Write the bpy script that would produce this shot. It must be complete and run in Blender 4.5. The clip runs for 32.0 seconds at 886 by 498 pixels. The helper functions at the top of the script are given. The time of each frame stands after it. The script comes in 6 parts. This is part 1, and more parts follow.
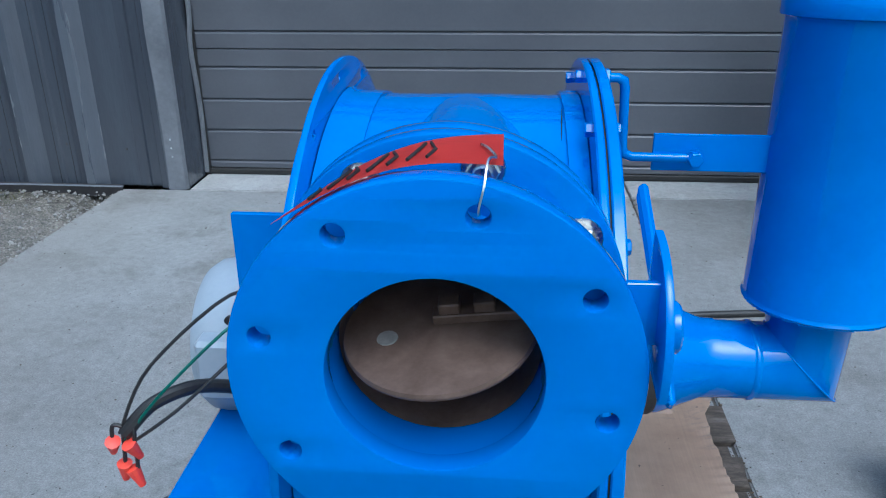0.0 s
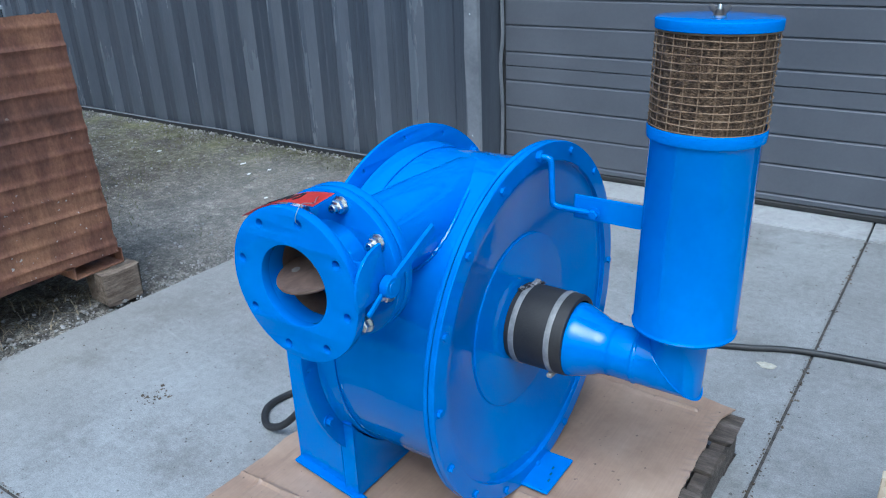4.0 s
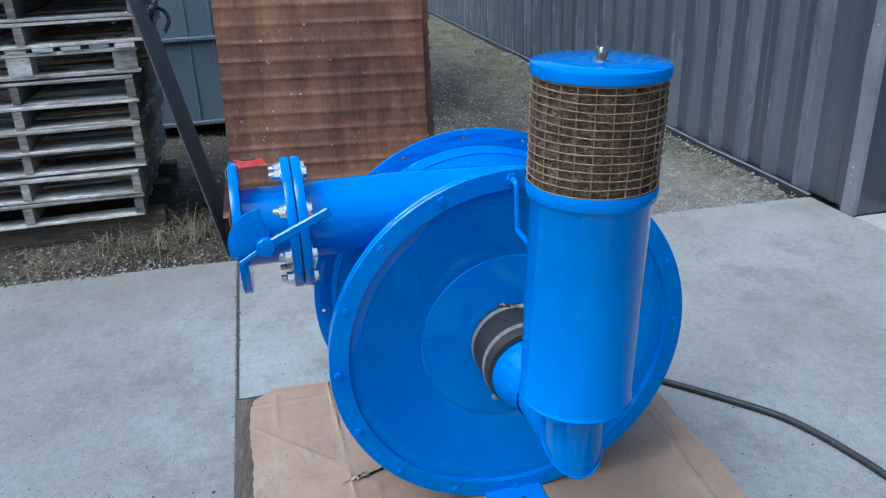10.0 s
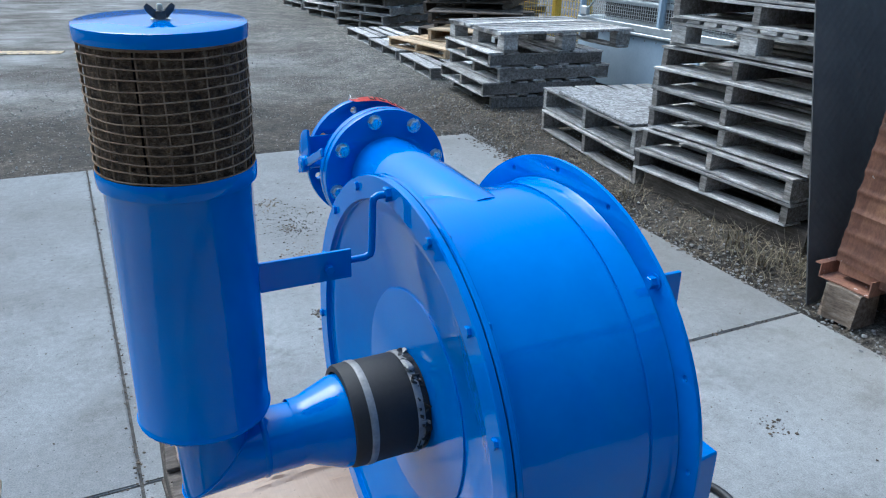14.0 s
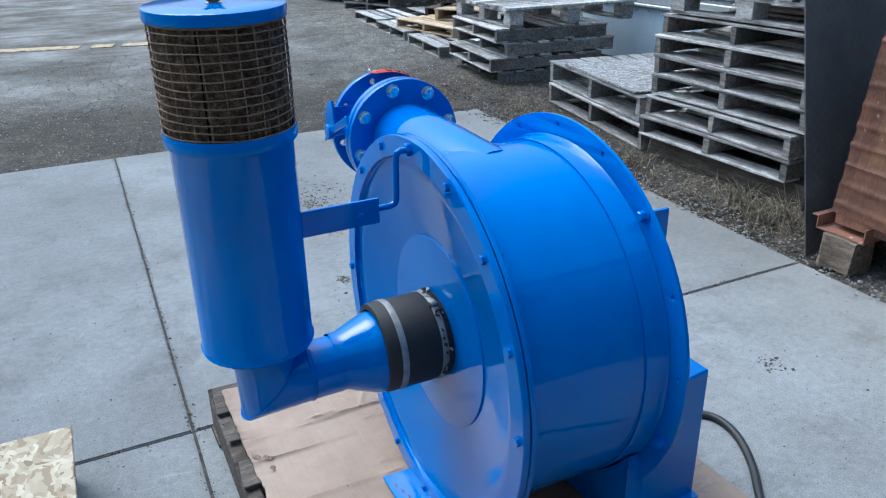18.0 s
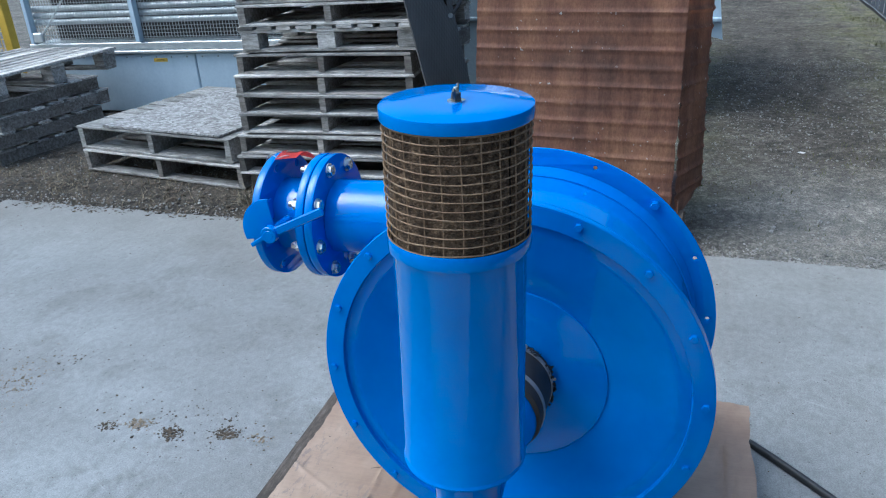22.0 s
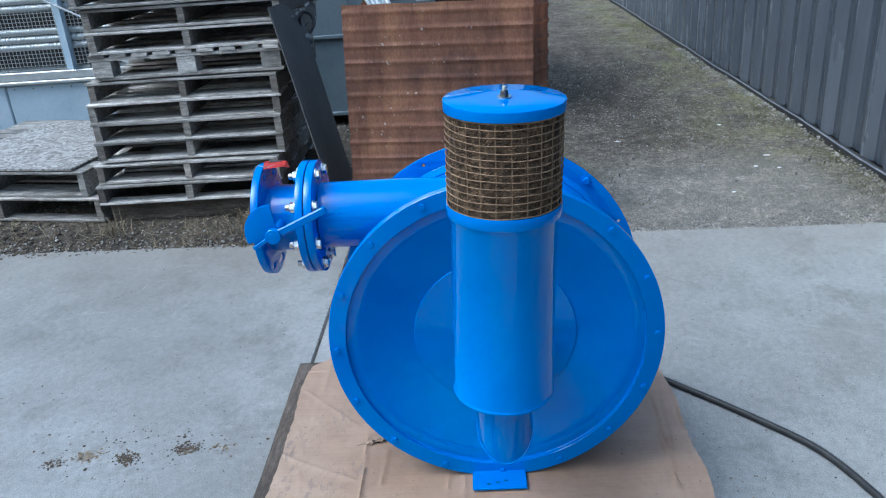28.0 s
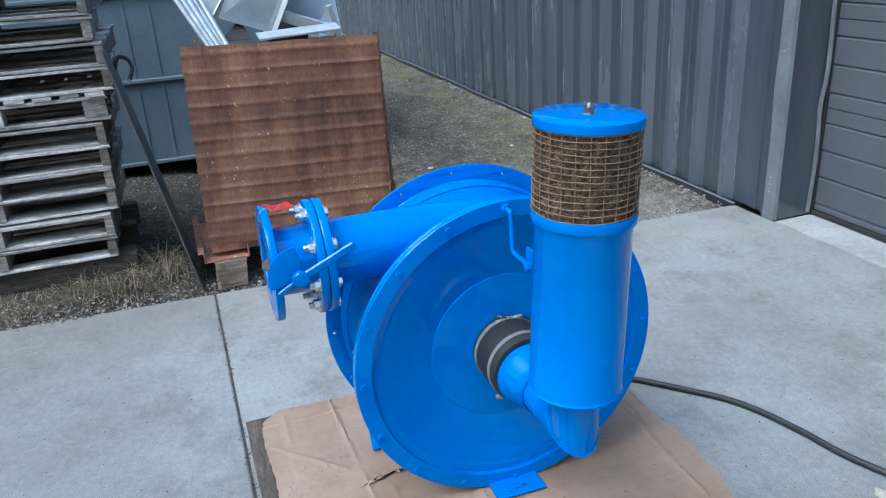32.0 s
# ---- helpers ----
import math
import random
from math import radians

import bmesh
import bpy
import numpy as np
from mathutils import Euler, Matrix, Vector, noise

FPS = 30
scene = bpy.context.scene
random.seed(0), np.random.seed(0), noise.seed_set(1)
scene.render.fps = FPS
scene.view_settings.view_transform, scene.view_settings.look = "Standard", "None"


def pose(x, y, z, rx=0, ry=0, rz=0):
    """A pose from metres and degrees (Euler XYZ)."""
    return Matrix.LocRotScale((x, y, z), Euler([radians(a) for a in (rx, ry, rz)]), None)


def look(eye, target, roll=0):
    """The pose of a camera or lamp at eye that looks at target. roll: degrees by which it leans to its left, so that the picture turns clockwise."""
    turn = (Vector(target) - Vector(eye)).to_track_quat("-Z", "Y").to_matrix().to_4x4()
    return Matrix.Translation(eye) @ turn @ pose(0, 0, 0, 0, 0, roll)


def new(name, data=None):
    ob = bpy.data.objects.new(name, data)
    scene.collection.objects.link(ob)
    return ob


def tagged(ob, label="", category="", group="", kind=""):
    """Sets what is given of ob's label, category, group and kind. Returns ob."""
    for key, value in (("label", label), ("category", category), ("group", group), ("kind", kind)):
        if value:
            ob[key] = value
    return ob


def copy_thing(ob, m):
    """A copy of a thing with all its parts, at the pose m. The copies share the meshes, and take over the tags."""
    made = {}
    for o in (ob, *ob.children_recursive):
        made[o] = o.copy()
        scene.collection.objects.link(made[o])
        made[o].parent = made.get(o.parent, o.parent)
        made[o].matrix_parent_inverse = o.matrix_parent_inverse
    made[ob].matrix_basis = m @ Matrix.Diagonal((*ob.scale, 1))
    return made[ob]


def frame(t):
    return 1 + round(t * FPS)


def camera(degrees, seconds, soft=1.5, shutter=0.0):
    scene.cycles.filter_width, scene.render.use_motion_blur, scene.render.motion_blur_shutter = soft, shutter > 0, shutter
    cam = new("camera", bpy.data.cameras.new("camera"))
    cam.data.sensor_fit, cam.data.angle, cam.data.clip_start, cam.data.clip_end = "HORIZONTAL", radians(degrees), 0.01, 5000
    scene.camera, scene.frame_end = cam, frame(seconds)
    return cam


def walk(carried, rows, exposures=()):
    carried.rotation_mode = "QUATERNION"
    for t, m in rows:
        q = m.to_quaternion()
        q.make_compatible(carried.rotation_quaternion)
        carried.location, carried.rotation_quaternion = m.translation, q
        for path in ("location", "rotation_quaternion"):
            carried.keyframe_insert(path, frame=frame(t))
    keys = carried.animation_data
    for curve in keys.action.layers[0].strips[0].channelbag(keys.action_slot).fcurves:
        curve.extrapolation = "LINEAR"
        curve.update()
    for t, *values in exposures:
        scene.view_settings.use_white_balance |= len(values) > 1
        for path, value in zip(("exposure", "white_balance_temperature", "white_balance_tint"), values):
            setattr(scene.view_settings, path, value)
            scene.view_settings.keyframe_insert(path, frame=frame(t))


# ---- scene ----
cam = camera(59.9, 32.0, soft=1.15)
PATH = [
    (0, (0.005, 0.001, 1.135), (-0.142, 1.837, 0.356), -0.4),
    (0.5, (0.04, -0.153, 1.272), (-0.192, 1.665, 0.47), -1.8),
    (1, (0.115, -0.358, 1.363), (-0.191, 1.447, 0.558), -3.1),
    (1.5, (0.273, -0.42, 1.41), (-0.151, 1.374, 0.635), -3.6),
    (2, (0.497, -0.44, 1.414), (-0.12, 1.297, 0.638), -2.9),
    (2.5, (0.572, -0.47, 1.397), (-0.14, 1.233, 0.627), -1.6),
    (3, (0.674, -0.374, 1.411), (-0.231, 1.216, 0.603), -2.6),
    (3.5, (0.77, -0.368, 1.418), (-0.225, 1.168, 0.613), -2.5),
    (5.5, (0.953, -0.369, 1.406), (-0.248, 1.03, 0.631), -4.4),
    (6, (0.962, -0.357, 1.409), (-0.246, 1.035, 0.634), -5.2),
    (6.5, (0.999, -0.336, 1.411), (-0.224, 1.043, 0.633), -5.6),
    (7, (1.026, -0.295, 1.409), (-0.218, 1.06, 0.624), -6.4),
    (7.5, (1.067, -0.181, 1.413), (-0.227, 1.12, 0.618), -6.9),
    (8, (1.153, -0.071, 1.412), (-0.217, 1.143, 0.605), -6.5),
    (8.5, (1.354, 0.0, 1.436), (-0.13, 1.067, 0.625), -6.0),
    (9, (1.5, 0.123, 1.46), (-0.102, 1.011, 0.659), -5.5),
    (9.5, (1.54, 0.311, 1.455), (-0.163, 1.003, 0.667), -3.3),
    (10, (1.56, 0.529, 1.449), (-0.231, 0.934, 0.656), -2.4),
    (10.5, (1.646, 0.794, 1.467), (-0.189, 0.882, 0.677), -2.0),
    (11, (1.6, 1.03, 1.449), (-0.229, 0.815, 0.67), -3.0),
    (11.5, (1.533, 1.272, 1.431), (-0.254, 0.789, 0.673), -3.2),
    (12, (1.382, 1.574, 1.419), (-0.326, 0.861, 0.662), -3.2),
    (12.5, (1.141, 1.737, 1.382), (-0.46, 0.797, 0.636), -2.6),
    (13, (0.808, 1.818, 1.39), (-0.574, 0.564, 0.671), -1.2),
    (13.5, (0.618, 1.968, 1.346), (-0.394, 0.404, 0.619), 1.3),
    (14, (0.589, 2.11, 1.35), (-0.245, 0.459, 0.589), 1.4),
    (14.5, (0.64, 2.245, 1.326), (-0.123, 0.588, 0.506), 1.3),
    (16.5, (0.659, 2.284, 1.18), (-0.207, 0.635, 0.452), 2.4),
    (17, (0.646, 2.304, 1.251), (-0.174, 0.629, 0.527), 0.1),
    (17.5, (0.662, 2.331, 1.334), (-0.125, 0.659, 0.568), -0.8),
    (18, (0.68, 2.283, 1.359), (-0.112, 0.631, 0.555), -1.2),
    (18.5, (0.704, 2.136, 1.376), (-0.107, 0.512, 0.538), -1.7),
    (19, (0.776, 2.061, 1.386), (-0.109, 0.483, 0.533), -2.2),
    (19.5, (0.857, 2.013, 1.41), (-0.164, 0.502, 0.591), -2.1),
    (20, (0.925, 1.943, 1.427), (-0.202, 0.482, 0.656), -2.0),
    (20.5, (0.986, 1.73, 1.423), (-0.232, 0.329, 0.68), -2.7),
    (21, (1.069, 1.584, 1.438), (-0.33, 0.36, 0.701), -2.9),
    (21.5, (1.293, 1.465, 1.459), (-0.33, 0.573, 0.705), -3.6),
    (22, (1.454, 1.349, 1.477), (-0.276, 0.747, 0.674), -4.1),
    (22.5, (1.511, 1.176, 1.486), (-0.271, 0.783, 0.667), -4.2),
    (23, (1.658, 1.028, 1.499), (-0.158, 0.794, 0.696), -4.4),
    (23.5, (1.814, 0.899, 1.538), (-0.018, 0.765, 0.747), -4.4),
    (24, (1.839, 0.887, 1.549), (0.001, 0.8, 0.764), -4.3),
    (24.5, (1.828, 0.897, 1.538), (-0.012, 0.82, 0.758), -4.3),
    (26.5, (1.772, 0.952, 1.532), (-0.056, 0.826, 0.729), -4.5),
    (27, (1.787, 0.955, 1.534), (-0.04, 0.835, 0.731), -4.5),
    (27.5, (1.796, 0.973, 1.539), (-0.032, 0.864, 0.735), -4.4),
    (28, (1.788, 0.982, 1.537), (-0.043, 0.885, 0.739), -4.2),
    (28.5, (1.799, 0.978, 1.543), (-0.038, 0.923, 0.755), -4.1),
    (29, (1.799, 0.946, 1.537), (-0.044, 0.974, 0.759), -3.9),
    (29.5, (1.806, 0.804, 1.539), (-0.038, 0.931, 0.776), -4.1),
    (30, (1.819, 0.596, 1.553), (-0.021, 0.86, 0.814), -4.2),
    (30.5, (1.751, 0.441, 1.548), (-0.071, 0.83, 0.819), -4.4),
    (31, (1.726, 0.344, 1.56), (-0.07, 0.828, 0.826), -4.6),
    (31.5, (1.73, 0.294, 1.564), (-0.044, 0.845, 0.823), -4.2),
    (32, (1.739, 0.3, 1.565), (-0.019, 0.888, 0.814), -3.5),
]

walk(cam, [(t, look(eye, target, roll)) for t, eye, target, roll in PATH], exposures=[(t, e - 0.10, 4440 if t < 8 else 4560, 5.0) for t, e in ((0.0, 0.40), (2.0, 0.58), (6.0, 0.62), (11.0, 0.62), (13.0, 0.77), (14.5, 0.66), (17.0, 0.68), (19.0, 0.65), (21.0, 0.62), (24.0, 0.62), (28.0, 0.64), (30.0, 0.75), (32.0, 0.74))])

# ---- light ----
SUN_EL, SUN_AZ = radians(58.0), radians(-66.0)   # direction to the sun: azimuth from +x
world = bpy.data.worlds.new("sky")
scene.world = world
world.use_nodes = True
wt = world.node_tree
sky = wt.nodes.new("ShaderNodeTexSky")
sky.sky_type = 'NISHITA'
sky.sun_disc = False
sky.sun_elevation = SUN_EL
sky.sun_rotation = radians(90.0) - SUN_AZ
sky.air_density, sky.dust_density = 2.5, 10.0
wt.nodes["Background"].inputs["Strength"].default_value = 0.138
wt.links.new(sky.outputs["Color"], wt.nodes["Background"].inputs["Color"])
sun_data = bpy.data.lights.new("sun", 'SUN')
sun_data.energy, sun_data.angle, sun_data.color = 0.7, radians(35.0), (1.0, 0.97, 0.92)
sun = new("sun", sun_data)
sun.matrix_world = look((20 * math.cos(SUN_AZ), 20 * math.sin(SUN_AZ), 20 * math.tan(SUN_EL)), (0, 0, 0))

# ---- materials ----
RND = random.Random(7)


def nodes_of(name):
    m = bpy.data.materials.new(name)
    m.use_nodes = True
    nt = m.node_tree
    return m, nt, nt.nodes["Principled BSDF"]


def noise_node(nt, scale, detail=4.0, rough=0.6, co=None, stretch=None):
    n = nt.nodes.new("ShaderNodeTexNoise")
    n.inputs["Scale"].default_value = scale
    n.inputs["Detail"].default_value = detail
    n.inputs["Roughness"].default_value = rough
    if co is None:
        tc = nt.nodes.new("ShaderNodeTexCoord")
        co = tc.outputs["Object"]
    if stretch:
        mp = nt.nodes.new("ShaderNodeMapping")
        mp.inputs["Scale"].default_value = stretch
        nt.links.new(co, mp.inputs["Vector"])
        co = mp.outputs["Vector"]
    nt.links.new(co, n.inputs["Vector"])
    return n


def ramp(nt, fac, stops):
    r = nt.nodes.new("ShaderNodeValToRGB")
    while len(r.color_ramp.elements) < len(stops):
        r.color_ramp.elements.new(0.5)
    for e, (p, c) in zip(r.color_ramp.elements, stops):
        e.position, e.color = p, (*c, 1)
    nt.links.new(fac, r.inputs["Fac"])
    return r


def mix(nt, fac, a, b, mode='MIX'):
    m = nt.nodes.new("ShaderNodeMix")
    m.data_type, m.blend_type = 'RGBA', mode
    for sock, v in ((m.inputs[0], fac), (m.inputs[6], a), (m.inputs[7], b)):
        if isinstance(v, (int, float)):
            sock.default_value = v
        elif isinstance(v, tuple):
            sock.default_value = (*v, 1)
        else:
            nt.links.new(v, sock)
    return m.outputs[2]


def bump(nt, b, height, strength=0.2, dist=0.01, normal=None):
    n = nt.nodes.new("ShaderNodeBump")
    n.inputs["Strength"].default_value = strength
    n.inputs["Distance"].default_value = dist
    nt.links.new(height, n.inputs["Height"])
    if normal is not None:
        nt.links.new(normal, n.inputs["Normal"])
    nt.links.new(n.outputs["Normal"], b.inputs["Normal"])
    return n.outputs["Normal"]


def surface(name, stops, scale=8.0, rough=(0.5, 0.7), metal=0.0, grain=0.15, grain_scale=60.0, dist=0.004, stretch=None, by_object=0.0):
    """Two scales of noise: a colour ramp over the coarse one, roughness and relief from the fine one."""
    m, nt, b = nodes_of(name)
    tc = nt.nodes.new("ShaderNodeTexCoord")
    co = tc.outputs["Object"]
    a = noise_node(nt, scale, 6, 0.65, co, stretch)
    g = noise_node(nt, grain_scale, 3, 0.6, co, stretch)
    fac = nt.nodes.new("ShaderNodeMath")
    fac.operation = 'MULTIPLY_ADD'
    fac.inputs[1].default_value, fac.inputs[2].default_value = 0.3, -0.15
    nt.links.new(g.outputs["Fac"], fac.inputs[0])
    add = nt.nodes.new("ShaderNodeMath")
    nt.links.new(fac.outputs[0], add.inputs[0])
    nt.links.new(a.outputs["Fac"], add.inputs[1])
    col = ramp(nt, add.outputs[0], stops).outputs["Color"]
    if by_object:
        info = nt.nodes.new("ShaderNodeObjectInfo")
        hsv = nt.nodes.new("ShaderNodeHueSaturation")
        mr = nt.nodes.new("ShaderNodeMapRange")
        mr.inputs["To Min"].default_value, mr.inputs["To Max"].default_value = 1 - by_object, 1 + by_object
        nt.links.new(info.outputs["Random"], mr.inputs["Value"])
        nt.links.new(mr.outputs[0], hsv.inputs["Value"])
        nt.links.new(col, hsv.inputs["Color"])
        col = hsv.outputs["Color"]
    nt.links.new(col, b.inputs["Base Color"])
    rr = nt.nodes.new("ShaderNodeMapRange")
    rr.inputs["To Min"].default_value, rr.inputs["To Max"].default_value = rough
    nt.links.new(a.outputs["Fac"], rr.inputs["Value"])
    nt.links.new(rr.outputs[0], b.inputs["Roughness"])
    b.inputs["Metallic"].default_value = metal
    if grain:
        bump(nt, b, g.outputs["Fac"], grain, dist)
    return m


def blue_paint():
    m, nt, b = nodes_of("blue_enamel_paint")
    a = noise_node(nt, 5, 5, 0.6)
    f = noise_node(nt, 90, 2, 0.5)
    w = noise_node(nt, 9, 3, 0.5)
    d = noise_node(nt, 3.4, 8, 0.78)
    s = noise_node(nt, 48, 4, 0.7, None, (1, 1, 0.35))
    c = ramp(nt, a.outputs["Fac"], [(0.3, (0.001, 0.132, 0.52)), (0.7, (0.0015, 0.167, 0.605))]).outputs["Color"]
    c = mix(nt, ramp(nt, d.outputs["Fac"], [(0.52, (0, 0, 0)), (0.75, (0.13,) * 3)]).outputs["Color"], c, (0.012, 0.165, 0.46))
    c = mix(nt, ramp(nt, s.outputs["Fac"], [(0.70, (0, 0, 0)), (0.76, (0.30,) * 3)]).outputs["Color"], c, (0.008, 0.10, 0.36))
    nt.links.new(c, b.inputs["Base Color"])
    nt.links.new(ramp(nt, d.outputs["Fac"], [(0.35, (0.035,) * 3), (0.7, (0.13,) * 3)]).outputs["Color"], b.inputs["Roughness"])
    b.inputs["Specular IOR Level"].default_value = 0.42
    b.inputs["Coat Weight"].default_value = 0.04
    b.inputs["Coat IOR"].default_value = 1.6
    b.inputs["Coat Roughness"].default_value = 0.06
    n1 = bump(nt, b, w.outputs["Fac"], 0.10, 0.01)
    bump(nt, b, f.outputs["Fac"], 0.06, 0.002, n1)
    return m


def wood_material(name, dark, mid, pale, by_object):
    """Weathered grey boards: fibres along the longest side of the board, stains, splinters and dirty nail marks."""
    m, nt, b = nodes_of(name)
    tc = nt.nodes.new("ShaderNodeTexCoord")
    co = tc.outputs["Object"]
    info = nt.nodes.new("ShaderNodeObjectInfo")
    off = nt.nodes.new("ShaderNodeVectorMath")
    off.operation = 'MULTIPLY_ADD'
    comb = nt.nodes.new("ShaderNodeCombineXYZ")
    for k in range(3):
        nt.links.new(info.outputs["Random"], comb.inputs[k])
    off.inputs[1].default_value = (7.3, 5.1, 3.7)
    nt.links.new(comb.outputs[0], off.inputs[0])
    nt.links.new(co, off.inputs[2])
    co = off.outputs[0]
    fib = noise_node(nt, 14, 6, 0.75, co, (4.0, 0.5, 4.0))
    big = noise_node(nt, 5, 5, 0.7, co)
    fine = noise_node(nt, 130, 3, 0.7, co, (1.0, 0.5, 1.0))
    c = ramp(nt, fib.outputs["Fac"], [(0.32, dark), (0.5, mid), (0.68, pale)]).outputs["Color"]
    c = mix(nt, ramp(nt, big.outputs["Fac"], [(0.5, (0, 0, 0)), (0.68, (0.7,) * 3)]).outputs["Color"], c, dark)
    c = mix(nt, 0.45, c, ramp(nt, fine.outputs["Fac"], [(0.35, (0.6,) * 3), (0.65, (1.25,) * 3)]).outputs["Color"], 'MULTIPLY')
    hsv = nt.nodes.new("ShaderNodeHueSaturation")
    mr = nt.nodes.new("ShaderNodeMapRange")
    mr.inputs["To Min"].default_value, mr.inputs["To Max"].default_value = 1 - by_object, 1 + by_object
    nt.links.new(info.outputs["Random"], mr.inputs["Value"])
    nt.links.new(mr.outputs[0], hsv.inputs["Value"])
    nt.links.new(c, hsv.inputs["Color"])
    nt.links.new(hsv.outputs["Color"], b.inputs["Base Color"])
    b.inputs["Roughness"].default_value = 0.88
    bump(nt, b, fib.outputs["Fac"], 0.5, 0.006)
    return m


BLUE = blue_paint()
WALLPAINT = surface("painted_wall_steel", [(0.3, (0.046, 0.053, 0.069)), (0.55, (0.060, 0.069, 0.087)), (0.8, (0.080, 0.090, 0.111))], 1.2, (0.17, 0.30), 0.0, 0.05, 40, stretch=(5, 5, 0.5))
# lighter copy of the wall paint: the lit look of the ribs as colour
LITRIBPAINT = surface("lit_rib_wall_paint", [(0.3, (0.070, 0.080, 0.100)), (0.55, (0.090, 0.101, 0.124)), (0.8, (0.118, 0.131, 0.156))], 1.4, (0.2, 0.33), 0.0, 0.06, 40, stretch=(5, 5, 0.5))
for sheen in (WALLPAINT, LITRIBPAINT):
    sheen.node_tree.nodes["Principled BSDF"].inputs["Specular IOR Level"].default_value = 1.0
DOORPAINT = surface("garage_door_paint", [(0.3, (0.078, 0.083, 0.098)), (0.7, (0.106, 0.112, 0.130))], 1.5, (0.28, 0.42), 0.0, 0.05, 80)
TRIMPAINT = surface("trim_paint", [(0.3, (0.11, 0.118, 0.135)), (0.7, (0.18, 0.19, 0.21))], 5, (0.35, 0.55), 0.0, 0.1, 40)
RUBBER = surface("black_rubber", [(0.3, (0.012, 0.012, 0.012)), (0.7, (0.025, 0.024, 0.023))], 20, (0.55, 0.75), 0, 0.15, 150)
STEEL = surface("zinc_plated_steel", [(0.3, (0.55, 0.55, 0.53)), (0.7, (0.75, 0.75, 0.73))], 40, (0.2, 0.35), 1.0, 0.05, 200)
WINGSTEEL = surface("dull_dark_steel", [(0.3, (0.05, 0.045, 0.04)), (0.7, (0.14, 0.13, 0.12))], 60, (0.4, 0.6), 0.4, 0.1, 200)
CLAMPSTEEL = surface("dull_clamp_steel", [(0.3, (0.22, 0.22, 0.21)), (0.7, (0.40, 0.39, 0.37))], 40, (0.45, 0.65), 0.5, 0.1, 200)
BROWNSTEEL = surface("brown_valve_steel", [(0.3, (0.09, 0.06, 0.045)), (0.6, (0.16, 0.11, 0.085)), (0.8, (0.2, 0.15, 0.12))], 25, (0.5, 0.7), 0.3, 0.15, 120)
WIREMESH = surface("rusty_wire", [(0.3, (0.10, 0.060, 0.032)), (0.55, (0.21, 0.140, 0.078)), (0.8, (0.34, 0.255, 0.160))], 25, (0.6, 0.8), 0.1, 0.2, 300)
FOAM = surface("dirty_filter_foam", [(0.3, (0.026, 0.016, 0.009)), (0.48, (0.100, 0.064, 0.036)), (0.68, (0.235, 0.158, 0.092))], 75, (0.9, 1.0), 0, 1.0, 260, 0.012)
MOTORGREY = surface("grey_motor_paint", [(0.3, (0.27, 0.32, 0.37)), (0.7, (0.33, 0.38, 0.43))], 6, (0.35, 0.5), 0, 0.05, 80)


def cardboard_material():
    """Brown board: pale flutes, rubbed patches and grey ink smudges."""
    m, nt, b = nodes_of("cardboard")
    co = nt.nodes.new("ShaderNodeNewGeometry").outputs["Position"]
    a = noise_node(nt, 3.0, 7, 0.65, co)
    w = noise_node(nt, 14, 6, 0.7, co)
    fl = noise_node(nt, 1.0, 2, 0.5, co, (260, 6, 6))
    ink = noise_node(nt, 26, 5, 0.75, co, (1.0, 2.4, 1.0))
    zone = noise_node(nt, 2.3, 2, 0.5, co)
    bit = noise_node(nt, 95, 1, 0.4, co)
    c = ramp(nt, a.outputs["Fac"], [(0.34, (0.235, 0.155, 0.102)), (0.52, (0.305, 0.212, 0.145)), (0.7, (0.375, 0.275, 0.195))]).outputs["Color"]
    c = mix(nt, 0.35, c, ramp(nt, w.outputs["Fac"], [(0.35, (0.78,) * 3), (0.65, (1.2,) * 3)]).outputs["Color"], 'MULTIPLY')
    c = mix(nt, 0.4, c, ramp(nt, fl.outputs["Fac"], [(0.3, (0.86,) * 3), (0.7, (1.12,) * 3)]).outputs["Color"], 'MULTIPLY')
    im = mix(nt, 1.0, ramp(nt, ink.outputs["Fac"], [(0.52, (0, 0, 0)), (0.60, (0.55,) * 3)]).outputs["Color"], ramp(nt, zone.outputs["Fac"], [(0.56, (0, 0, 0)), (0.64, (1, 1, 1))]).outputs["Color"], 'MULTIPLY')
    c = mix(nt, im, c, (0.15, 0.125, 0.11))
    c = mix(nt, ramp(nt, bit.outputs["Fac"], [(0.77, (0, 0, 0)), (0.79, (0.8,) * 3)]).outputs["Color"], c, (0.07, 0.05, 0.035))
    nt.links.new(c, b.inputs["Base Color"])
    b.inputs["Roughness"].default_value = 0.45
    bump(nt, b, w.outputs["Fac"], 0.12, 0.004)
    return m


CARDBOARD = cardboard_material()
WOOD = wood_material("weathered_pallet_wood", (0.16, 0.143, 0.125), (0.395, 0.375, 0.35), (0.64, 0.62, 0.595), 0.42)
NEWWOOD = wood_material("pale_pallet_wood", (0.30, 0.20, 0.11), (0.50, 0.37, 0.22), (0.64, 0.52, 0.35), 0.2)
# dark brown for bearers, skids, the slumped pile and the blower's pallet
DARKWOOD = wood_material("dark_brown_wood", (0.035, 0.027, 0.02), (0.085, 0.067, 0.052), (0.16, 0.135, 0.11), 0.3)
# darker than the deck boards, for the stringers between them
DARKSTRINGER = wood_material("dark_stringer_wood", (0.075, 0.066, 0.056), (0.205, 0.185, 0.165), (0.38, 0.355, 0.33), 0.4)
